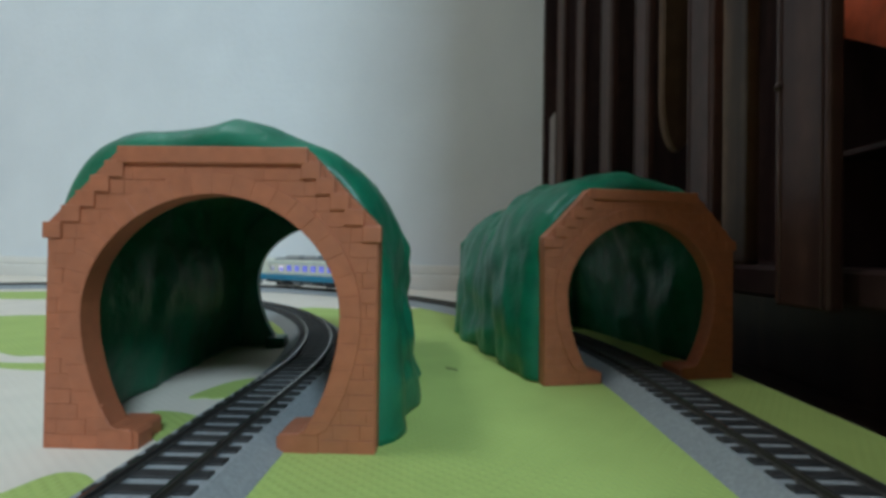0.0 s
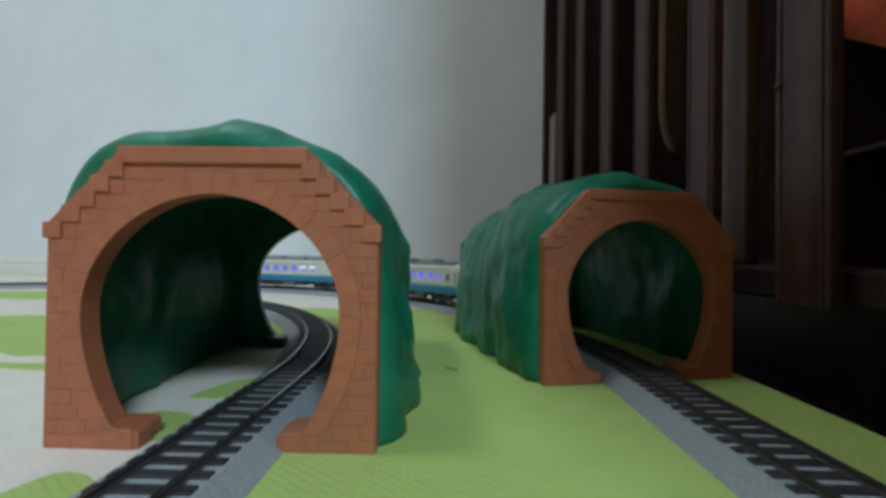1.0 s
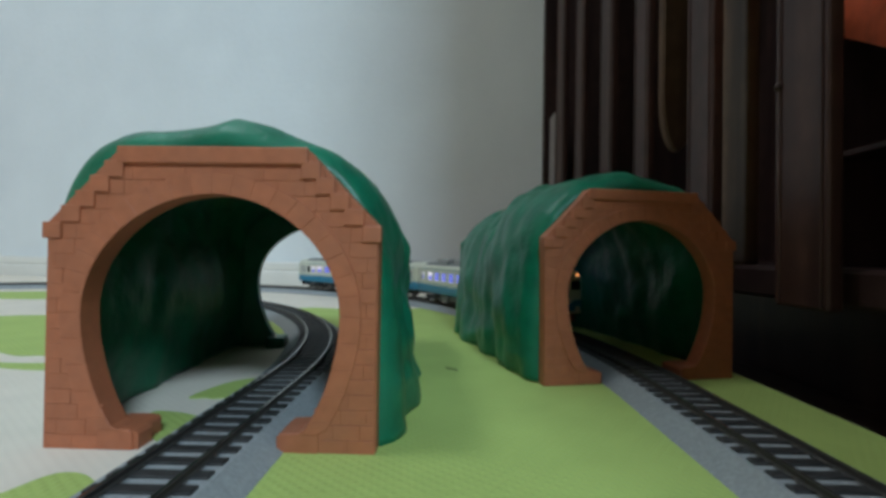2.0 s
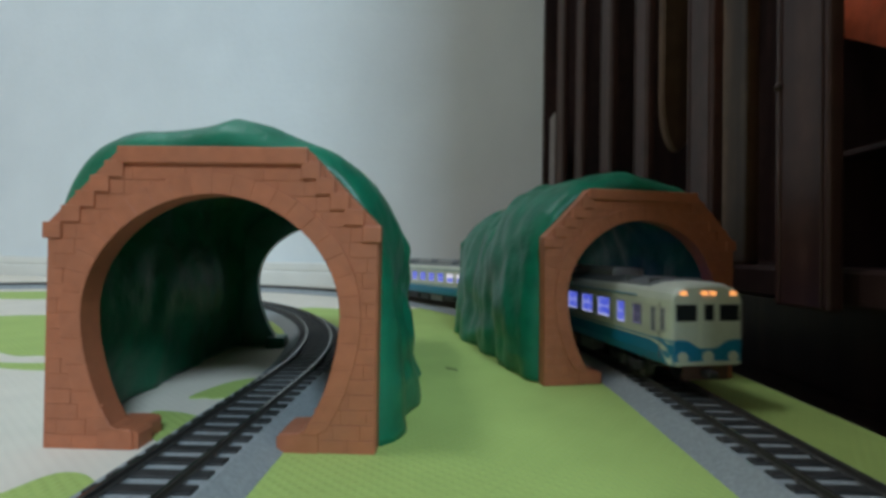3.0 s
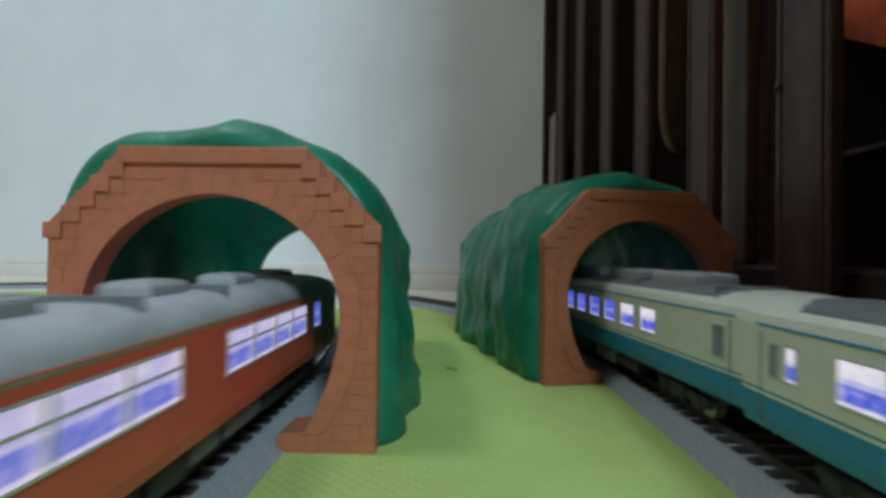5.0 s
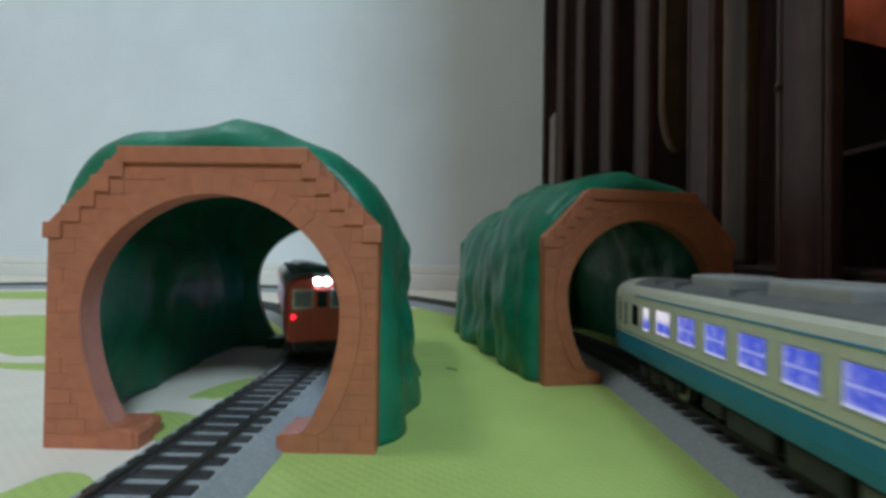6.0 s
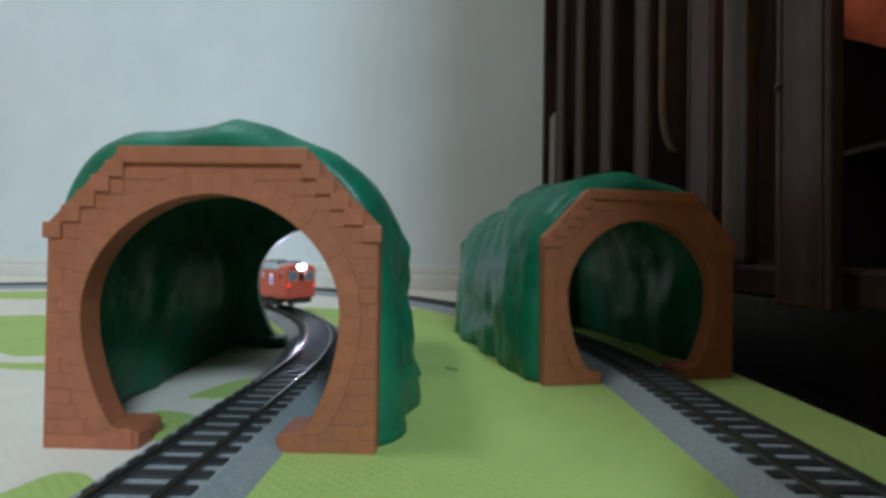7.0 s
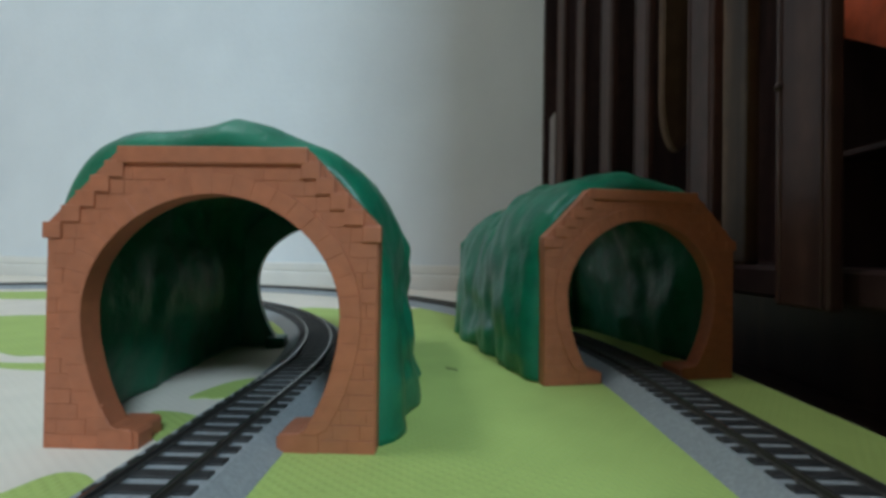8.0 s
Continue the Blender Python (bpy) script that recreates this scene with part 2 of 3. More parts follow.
# ---- room ----
def wall_y(x):
    return 460.0 - 0.238 * (x - 10.0)


WALL_TURN = math.degrees(math.atan(-0.238))


def room():
    far = mm_pose(10, 460, 0, WALL_TURN)
    ob = part("wall_north", box(-2300, 1700, 0, 100, -12, 2400), M_WALL, at=far)
    tagged(ob, "pale grey-white painted plaster wall behind the tracks", "wall", kind="structure")
    trim = new("baseboard")
    trim.matrix_basis = far
    tagged(trim, "cream painted skirting with a thin groove", "baseboard", kind="structure")
    part("board", box(-2300, 1700, -9, -0.2, -11.5, 14.5, 1.0), M_TRIM, trim)
    part("rounded_cap", box(-2300, 1700, -7.0, -0.2, 15.2, 24.5, 2.0, 3), M_TRIM, trim)
    part("groove", box(-2300, 1700, -5.8, -0.2, 14.3, 15.4), M_TRIM, trim)
    ob = part("floor", box(-2100, 2000, -2300, 1000, -60, -12), M_FLOOR)
    tagged(ob, "very dark wooden floorboards in shade", "floor", kind="structure")
    ob = part("ceiling", box(-2100, 2000, -2300, 1000, 2400, 2450), M_CEIL)
    tagged(ob, "plain white ceiling", "ceiling", kind="structure")
    # side walls out of view, added to close the room and tone its bounce
    ob = part("wall_west", box(-2100, -2000, -2300, 1000, -12, 2400), M_BOUNCE)
    tagged(ob, "unseen side wall, brown to warm the bounced light", "wall", kind="structure")
    # unseen rear wall with a window opening
    for n, (x0, x1, z0, z1) in enumerate([(-2000, 370, -12, 2400), (1110, 2000, -12, 2400), (370, 1110, -12, 1660), (370, 1110, 2250, 2400)]):
        ob = part("wall_south" if n == 0 else "wall_south_part", box(x0, x1, -2300, -2200, z0, z1), M_BOUNCE)
        tagged(ob, "unseen rear wall beside the window, brown to warm the bounced light", "wall", kind="structure")
    ob = part("wall_east", box(1900, 2000, -2200, 1000, -12, 2400), M_BOUNCE)
    tagged(ob, "unseen side wall, brown to warm the bounced light", "wall", kind="structure")


def blob(points, z0, z1, steps=8):
    """A flat patch with a smooth outline through a few points."""
    n = len(points)
    ring = []
    for i in range(n):
        p0, p1, p2, p3 = (Vector(points[(i + k) % n]) for k in (-1, 0, 1, 2))
        for s in range(steps):
            t = s / steps
            ring.append(0.5 * (2 * p1 + (p2 - p0) * t + (2 * p0 - 5 * p1 + 4 * p2 - p3) * t * t + (3 * p1 - p0 - 3 * p2 + p3) * t ** 3))
    bm = bmesh.new()
    top = [bm.verts.new((p.x, p.y, z1)) for p in ring]
    bot = [bm.verts.new((p.x, p.y, z0)) for p in ring]
    bm.faces.new(top)
    for i in range(len(ring)):
        j = (i + 1) % len(ring)
        bm.faces.new((top[i], bot[i], bot[j], top[j]))
    return bm


def play_mat():
    m = thing("play_mat", mm_pose(0, 0, 0), "cream foam play mat printed with light green patches", "play mat")
    m["kind"] = "structure"
    outline = [(89.5, -900), (89.5, wall_y(89.5) - 12), (-1300, wall_y(-1300) - 12), (-1300, -900)]
    bm = bmesh.new()
    top = [bm.verts.new((x, y, -0.25)) for x, y in outline]
    bot = [bm.verts.new((x, y, -11.9)) for x, y in outline]
    bm.faces.new(top)
    bm.faces.new(bot[::-1])
    for i in range(4):
        j = (i + 1) % 4
        bm.faces.new((top[i], bot[i], bot[j], top[j]))
    part("base_sheet", bm, M_CREAM, m)
    patches = [
        # the large field between the tracks
        [(89.4, -880), (89.45, -300), (89.4, 60), (89.4, 300), (60, 335), (10, 312), (-30, 296), (-62, 289), (-90, 294), (-100, 280), (-88, 255), (-58, 215), (-40, 165), (-36, 100), (-40, 40), (-42, -200), (-42, -880)],
        [(-66, 60), (-65, 68), (-62.5, 72.5), (-57, 71.5), (-52, 66), (-51, 55), (-58, 52)],
        [(-66, 100), (-60, 100.5), (-53, 97), (-50, 90), (-53, 85), (-58, 88)],
        [(-64, 111.5), (-60, 111), (-56, 111), (-50.5, 118), (-50, 128), (-55, 129), (-60.5, 124)],
        [(-70, 186), (-62, 200), (-72, 232), (-92, 255), (-118, 262), (-140, 240), (-110, 215), (-84, 190)],
        [(-240, 234), (-205, 240), (-160, 205), (-120, 160), (-122, 143), (-137, 151), (-150, 152), (-200, 180), (-260, 210)],
        [(-150, 141), (-128, 141), (-110, 150), (-118, 134), (-140, 136)],
        [(-420, 320), (-312, 316), (-285, 320), (-240, 352), (-200, 392), (-250, 398), (-330, 375), (-420, 345)],
    ]
    for pts in patches:
        part("green_patch", blob(pts, -0.3, 0.0), M_GREEN, m, "light green printed patch")


SLEEPER_STEP = 4.3


def model_track(name, x0, r, u1, n_parts_to):
    tr = thing(name, mm_pose(0, 0, 0), "model railway track on a grey moulded ballast roadbed", "model track", "model tracks")
    part("roadbed", sweep([(-12.5, 0.02), (-8.1, 3.1), (8.1, 3.1), (12.5, 0.02)], x0, r, TRACK_END, u1), M_BED, tr, "grey speckled ballast roadbed")
    for side in (-4.5, 4.5):
        prof = [(side - 0.5, 3.5), (side - 0.25, 3.75), (side - 0.25, 4.3), (side - 0.36, 4.38), (side - 0.36, RAIL_Z - 0.05), (side + 0.36, RAIL_Z - 0.05),
                (side + 0.36, 4.38), (side + 0.25, 4.3), (side + 0.25, 3.75), (side + 0.5, 3.5)]
        rail = part("rail", sweep(prof, x0, r, TRACK_END, u1), M_RAIL, tr, "dark brown metal rail")
        part("rail_top", sweep([(side - 0.16, RAIL_Z - 0.06), (side - 0.16, RAIL_Z), (side + 0.16, RAIL_Z), (side + 0.16, RAIL_Z - 0.06)], x0, r, TRACK_END, u1), M_RAILTOP, rail, "worn bright running surface")
    me = finish(box(-7.5, 7.5, -1.15, 1.15, 2.75, 3.5, 0.15))
    me.materials.append(M_TIE)
    rest = bmesh.new()
    u = TRACK_END + 4.65
    while u < u1 - 2:
        c, h = on_track(u, x0, r)
        rz = math.degrees(math.atan2(-h.x, h.y))
        if 15 < u < n_parts_to:
            part("sleeper", me, M_TIE, tr, at=mm_pose(c.x, c.y, 0, rz))
        else:
            vs = []
            for a, b in ((-7.5, -1.15), (7.5, -1.15), (7.5, 1.15), (-7.5, 1.15)):
                vs.append((c.x + h.y * a + h.x * b, c.y - h.x * a + h.y * b))
            lo = [rest.verts.new((*v, 2.75)) for v in vs]
            hi = [rest.verts.new((*v, 3.5)) for v in vs]
            rest.faces.new(hi)
            for i in range(4):
                j = (i + 1) % 4
                rest.faces.new((lo[i], lo[j], hi[j], hi[i]))
        u += SLEEPER_STEP
    ob = part("far_sleepers", rest, M_TIE, tr, "dark sleepers farther along")
    ob["kind"] = "stuff"
    return tr


# ---- toy tunnels ----
HALF_W, HALF_TOP, SHOULDER, TOP = 30.5, 17.3, 41.4, 55.2
ARCH_Z, ARCH_R, FOOT_GAP = 25.0, 21.8, 12.9
TUNNEL_LEN = 100.0


def opening():
    """Right half of the mouth, from the floor up to the crown: (x, z)."""
    pts = [(FOOT_GAP, 0.0), (FOOT_GAP, 2.9), (FOOT_GAP + 0.7, 3.5), (16.2, 3.75), (17.7, 4.5), (18.6, 6.0)]
    for i in range(1, 8):
        t = i / 8
        pts.append((18.6 + 5.1 * math.sin(t * math.pi / 2) ** 0.85, 6.0 + (ARCH_Z - 6.0) * t))
    for i in range(0, 21):
        a = math.pi / 2 * i / 20
        pts.append(((ARCH_R + 1.9 * math.cos(a)) * math.cos(a), ARCH_Z + ARCH_R * math.sin(a)))
    return pts


def outer_match(x, z):
    """The point of the portal's outline that pairs with a point of the mouth."""
    if z <= ARCH_Z:
        return HALF_W, z
    d = Vector((x, z - ARCH_Z)).normalized()
    best = 1e9
    if d.x > 1e-6:
        best = min(best, HALF_W / d.x)
    if d.y > 1e-6:
        best = min(best, (TOP - ARCH_Z) / d.y)
    nx, nz = TOP - SHOULDER, HALF_W - HALF_TOP
    den = d.x * nx + d.y * nz
    best = min(best, (HALF_W * nx + (SHOULDER - ARCH_Z) * nz) / den)
    return d.x * best, ARCH_Z + d.y * best


def portal_plate(depth):
    half = opening()
    inner = half + [(-x, z) for x, z in half[-2::-1]]
    o = [outer_match(x, z) for x, z in half]
    # keep the two chamfer corners sharp
    c1 = min(range(len(o)), key=lambda i: (Vector(o[i]) - Vector((HALF_W, SHOULDER))).length)
    c2 = min(range(len(o)), key=lambda i: (Vector(o[i]) - Vector((HALF_TOP, TOP))).length)
    o[c1], o[c2] = (HALF_W, SHOULDER), (HALF_TOP, TOP)
    outer = o + [(-x, z) for x, z in o[-2::-1]]
    bm = bmesh.new()
    sets = [[bm.verts.new((x, y, z)) for x, z in line] for y in (0.0, depth) for line in (inner, outer)]
    fi, fo, bi, bo = sets
    for i in range(len(fi) - 1):
        bm.faces.new((fi[i], fi[i + 1], fo[i + 1], fo[i]))
        bm.faces.new((bi[i], bo[i], bo[i + 1], bi[i + 1]))
        bm.faces.new((fi[i], bi[i], bi[i + 1], fi[i + 1]))
        bm.faces.new((fo[i], fo[i + 1], bo[i + 1], bo[i]))
    for i in (0, len(fi) - 1):
        bm.faces.new((fi[i], fo[i], bo[i], bi[i]))
    return bm


def edge_x(z):
    """Half width of the portal at a height."""
    return HALF_W if z <= SHOULDER else HALF_W - (z - SHOULDER) * (HALF_W - HALF_TOP) / (TOP - SHOULDER)


RING = 3.9


def ring_x(z):
    """Half width of the arch ring's outer edge at a height, 0 above it."""
    if z >= ARCH_Z + ARCH_R + RING:
        return 0.0
    if z > ARCH_Z:
        return math.sqrt(max(0.0, (ARCH_R + RING) ** 2 - (z - ARCH_Z) ** 2)) + 1.0
    t = max(0.0, (z - 6.0) / (ARCH_Z - 6.0))
    return 18.6 + 5.1 * math.sin(t * math.pi / 2) ** 0.85 + RING if z > 6.0 else FOOT_GAP


def dress_portal(portal, seed):
    rnd = random.Random(seed)
    course = 2.74
    n = 0
    z = 0.0
    while z < 51.4:
        z1 = min(z + course, 51.6)
        lo = min(ring_x(z + 0.2), ring_x(z1 - 0.2)) - 0.8 if z > 5 else 20.2
        lo = max(lo, 19.4) if 5 < z < 8 else lo
        hi = min(edge_x(z), edge_x(z1)) - 0.15
        for sgn in (-1, 1):
            x = max(lo, 0.0)
            first = True
            while x < hi - 0.8:
                w = rnd.uniform(4.6, 5.6) if not (first and n % 2) else rnd.uniform(2.2, 3.2)
                first = False
                xe = hi if x + w > hi - 1.5 else x + w
                a, b = sorted((sgn * (x + 0.005), sgn * (xe - 0.005)))
                part("brick", box(a, b, -0.22 - rnd.uniform(0, 0.10), 0.4, z + 0.015, z1 - 0.015, 0.085), M_TERRA, portal)
                x = xe
        z = z1
        n += 1
    # arch ring of wedge stones
    line = [p for p in opening() if p[1] >= 3.7]
    full = line + [(-x, z) for x, z in line[-2::-1]]
    acc, marks = 0.0, [0]
    for i in range(1, len(full)):
        acc += (Vector(full[i]) - Vector(full[i - 1])).length
        if acc > 3.0:
            marks.append(i)
            acc = 0.0
    if marks[-1] != len(full) - 1:
        marks[-1] = len(full) - 1
    def out(i):
        p = Vector(full[i])
        if p.y > ARCH_Z:
            d = (p - Vector((0, ARCH_Z))).normalized()
        else:
            d = Vector((math.copysign(1, p.x), 0.0))
        return p + d * RING
    for a, b in zip(marks, marks[1:]):
        inn = [Vector(full[i]) for i in range(a, b + 1)]
        ext = [out(i) for i in range(b, a - 1, -1)]
        ring = [(p.x, p.y) for p in inn + ext]
        c = Vector((sum(p[0] for p in ring) / len(ring), sum(p[1] for p in ring) / len(ring)))
        ring = [(c.x + (x - c.x) * 0.999, c.y + (z - c.y) * 0.999) for x, z in ring]
        part("arch_stone", prism(ring, -0.62, 0.4, 0.09), M_TERRA, portal)
    # cornice bar and the stepped stones down both shoulders
    part("cornice", box(-HALF_TOP - 0.2, HALF_TOP + 0.2, -0.85, 0.5, TOP - 2.9, TOP + 0.25, 0.35, 2), M_TERRA, portal)
    for sgn in (-1, 1):
        for i in range(4):
            x0 = HALF_TOP + 2.64 * i - 1.0
            x1 = HALF_TOP + 2.64 * (i + 1) - 0.1
            z1 = TOP - 2.76 * (i + 1) + 0.35
            a, b = sorted((sgn * x0, sgn * x1))
            part("step_stone", box(a, b, -0.75 + 0.02 * i, 0.5, z1 - 3.1, z1, 0.25, 2), M_TERRA, portal)
        a, b = sorted((sgn * 27.6, sgn * 31.0))
        part("cap_stone", box(a, b, -0.8, 0.5, SHOULDER - 3.0, SHOULDER, 0.25, 2), M_TERRA, portal)
    for sgn in (-1, 1):
        g = FOOT_GAP - 0.3 if sgn > 0 else FOOT_GAP + 0.9
        hook = [(20.2, 0.05), (g, 0.05), (g, 3.0), (g + 0.25, 3.5), (g + 0.8, 3.75), (16.0, 3.85), (20.2, 3.85)]
        part("foot", prism([(sgn * x, z) for x, z in hook], -0.42, 8.2, 0.16), M_TERRA, portal)


def bent(x, y, z, bend):
    rb = TUNNEL_LEN / bend
    a = y / rb
    return (-rb + (rb + x) * math.cos(a), (rb + x) * math.sin(a), z)


def hill_profile(s):
    """Point of the hill's cross-section, s from -1 (floor) over 0 (crown) to 1 (floor), with its outward way."""
    keys = [(0.0, 0.0, 59.6), (0.13, 11.0, 58.9), (0.25, 20.0, 57.2), (0.36, 27.5, 51.0), (0.47, 32.5, 42.5), (0.62, 33.5, 30.0), (0.8, 34.0, 14.0), (1.0, 34.0, 0.0)]
    a = abs(s)
    for (s0, x0, z0), (s1, x1, z1) in zip(keys, keys[1:]):
        if a <= s1:
            t = (a - s0) / (s1 - s0)
            return math.copysign(1, s) * (x0 + (x1 - x0) * t), z0 + (z1 - z0) * t
    return math.copysign(34.0, s), 0.0


def hill_shell(seed, bend, extra, saddle):
    nu, nv = 96, 60
    y0, y1 = 3.2, TUNNEL_LEN - 3.2
    off = Vector((seed * 7.3, seed * 3.1, 0))

    def surface(inset):
        rows = []
        for j in range(nv + 1):
            v = j / nv
            y = y0 + (y1 - y0) * v
            bulge = math.sin(math.pi * min(1, max(0, v))) ** 0.45
            row = []
            raw = [hill_profile(-1 + 2 * i / nu) for i in range(nu + 1)]
            for i in range(nu + 1):
                a, b, c, d, e = (raw[min(nu, max(0, i + k))] for k in (-2, -1, 0, 1, 2))
                x, z = (a[0] + b[0] + c[0] + d[0] + e[0]) / 5, (a[1] + b[1] + c[1] + d[1] + e[1]) / 5
                if i in (0, nu):
                    x, z = raw[i]
                s = -1 + 2 * i / nu
                w = Vector((x, (z - 22) * 0.9))
                w = w.normalized()
                fold = noise.noise(Vector((y * 0.032, s * 3.6, 0)) + off) * 3.0 + noise.noise(Vector((y * 0.075, s * 7.0, 5)) + off) * 2.0
                fold += noise.noise(Vector((y * 0.12, s * 3.0, 9)) + off) * 1.8 + noise.noise(Vector((y * 0.2, s * 16.0, 2)) + off) * 0.6
                if abs(s) > 0.55:
                    fold += 2.4 * (abs(s) - 0.55) / 0.45 * (abs(math.sin(y * 0.13 + seed + 0.6 * noise.noise(Vector((y * 0.06, s, seed)))))- 0.35)
                if inset:
                    fold *= 0.55
                tuck = 4.3 * math.exp(-min(y - y0, y1 - y) / 2.6)
                g = 0.9 + bulge * fold + bulge * (extra * math.exp(-((s + 0.34) / 0.17) ** 2) if s < 0 else -2.6 * math.sin(math.pi * min(1.0, s))) - tuck - inset
                back = min(1.0, max(0.0, (y - 34) / 22))
                g -= saddle * back * back * (3 - 2 * back) * math.exp(-((s + 0.30) / 0.24) ** 2) * bulge
                peak = 3.3 * math.exp(-abs(s + 0.005) / 0.11) * math.exp(-((y - 20) / 30) ** 2) * (1 if inset == 0 else 0.6)
                zz = z + w.y * g * (1 if z > 12 else 0.2) + peak
                if i in (0, nu):
                    zz = 0.02 if s > 0 else max(0.02, (1.6 * noise.noise(Vector((y * 0.13, 4, seed))) + 0.6) * max(0.0, 1 - y / 45))
                row.append(bent(x + w.x * g, y, zz, bend))
            rows.append(row)
        return rows

    outer, inner = surface(0.0), surface(3.0)
    bm = bmesh.new()
    go = [[bm.verts.new(p) for p in r] for r in outer]
    gi = [[bm.verts.new(p) for p in r] for r in inner]
    for j in range(nv):
        for i in range(nu):
            bm.faces.new((go[j][i], go[j][i + 1], go[j + 1][i + 1], go[j + 1][i]))
            bm.faces.new((gi[j][i], gi[j + 1][i], gi[j + 1][i + 1], gi[j][i + 1]))
        for i in (0, nu):
            bm.faces.new((go[j][i], go[j + 1][i], gi[j + 1][i], gi[j][i]))
    for j in (0, nv):
        for i in range(nu):
            bm.faces.new((go[j][i], go[j][i + 1], gi[j][i + 1], gi[j][i]))
    return bm


def toy_tunnel(x, y, turn, sink, seed, bend, extra, saddle, label):
    t = thing("toy_tunnel", mm_pose(x, y, sink, turn), label, "toy tunnel", "toy tunnels over the tracks")
    part("hill", hill_shell(seed, bend, extra, saddle), M_HILL, t, "glossy moulded green plastic hillside", smooth=True)
    front = part("portal", portal_plate(4.0), M_TERRA, t, "terracotta plastic brick portal")
    dress_portal(front, seed)
    ex, ey, _ = bent(0, TUNNEL_LEN, 0, bend)
    back = part("rear_mouth", portal_plate(4.0), M_HILL, t, "plain green rear mouth", at=mm_pose(ex, ey, 0, math.degrees(bend) + 180))
    for sgn in (-1, 1):
        a, b = sorted((sgn * (FOOT_GAP - 0.3), sgn * 19.5))
        part("foot", box(a, b, -0.3, 8.5, 0.05, 3.9, 0.9, 3), M_HILL, back, smooth=True)
    return t


# ---- dark slatted furniture beside the mat ----
FX = 91.0


def slatted_rack():
    r = thing("slatted_rack", mm_pose(0, 0, 0), "dark varnished wooden rack with upright slats beside the wall", "wooden rack")
    # near end RY and full height lie out of view, set to shade the tracks
    yb, RY = 438.0, -68.0
    part("base_board", box(FX + 8, 250, RY, 398, 24, 34, 1.2), M_WOOD, r, "dark bottom board")
    part("plinth", box(FX + 45, 246, RY + 6, 394, -11.9, 24), M_WOOD, r, "recessed black plinth")
    part("back_panel", box(238, 250, RY, 398, 34, 1500), M_WOOD, r)
    part("end_post", box(FX - 4, FX + 14, yb - 9, yb, 24, 1500, 1.5, 2), M_WOOD, r, "dark end post")
    # unseen panel, added to stop window light leaking through the slats
    part("end_panel", box(FX + 12, 238, RY, RY + 8, 34, 1500), M_WOOD, r)
    part("edge_strip", box(FX - 1, FX + 1, 398.5, 419, 24, 163, 0.4), M_STRIP, r, "pale grey edge strip")
    part("knob", ball((FX - 0.4, 127.0, 84.0), 1.2), M_SLAT, r, "small brown knob", smooth=True)
    part("end_panel", box(0, 146, -9, -3, 24, 1500), M_WOOD, r, at=mm_pose(FX + 13, wall_y(FX + 13) - 10, 0, WALL_TURN))
    part("top_board", box(FX - 2, 252, RY, 400, 1500, 1518, 2, 2), M_WOOD, r)
    part("shelf", box(FX + 34, 238, RY + 2, 150, 69, 71, 0.4), M_WOOD, r, "dark inner shelf board")
    part("divider", box(FX + 30, 238, 150, 158, 34, 1500, 0.8), M_WOOD, r, "dark inner partition")
    part("corner_post", box(FX - 1, FX + 14, RY, RY + 12, 24, 1500, 1.5, 2), M_WOOD, r)
    for y0, y1, t in [(371, 397, 4), (317, 337, 4), (260, 281, 4), (212, 228.5, 4), (159.5, 177, 4), (110.5, 129, 4), (62, 78, 4), (14, 30, 4)]:
        slat = part("slat", box(FX, FX + t, y0, y1, 23.5, 1500, 1.1, 3), M_SLAT, r, "worn dark wooden slat")
        for e in (y0 + 2.2, y1 - 2.2):
            part("bead", box(FX - 0.5, FX + 0.2, e - 0.6, e + 0.6, 24, 1499, 0.25), M_SLAT, slat)
    part("hanging_rail", cyl((FX + 40, RY + 4, 268), (FX + 40, 150, 268), 5, 20), M_WOOD, r)
    part("hanging_rail", cyl((FX + 26, 158, 430), (FX + 26, 400, 430), 4, 16), M_WOOD, r)
    return r


def wooden_paddle():
    t = thing("wooden_paddle", mm_pose(FX + 26, 238, 0), "long brown wooden paddle hanging behind the slats", "wooden paddle")
    pts = [(-7.0, 425.0), (-7.5, 300.0), (-8.4, 150.0)]
    for i in range(13):
        a = math.pi + math.pi * i / 12
        pts.append((8.4 * math.cos(a), 118 + 27 * math.sin(a)))
    pts += [(8.4, 150.0), (7.5, 300.0), (7.0, 425.0)]
    part("blade", prism(pts, -3, 3, 1.0), M_BROWN, t)
    part("hook", box(-2, 2, -1.5, 1.5, 424, 436, 0.6), M_STEEL, t, "small metal hook")


def leaning_board():
    ob = part("wooden_board", box(FX + 18, FX + 23, 169, 186, 34, 640, 1.2, 2), M_BROWN)
    tagged(ob, "narrow brown wooden board standing behind the slats", "wooden board")


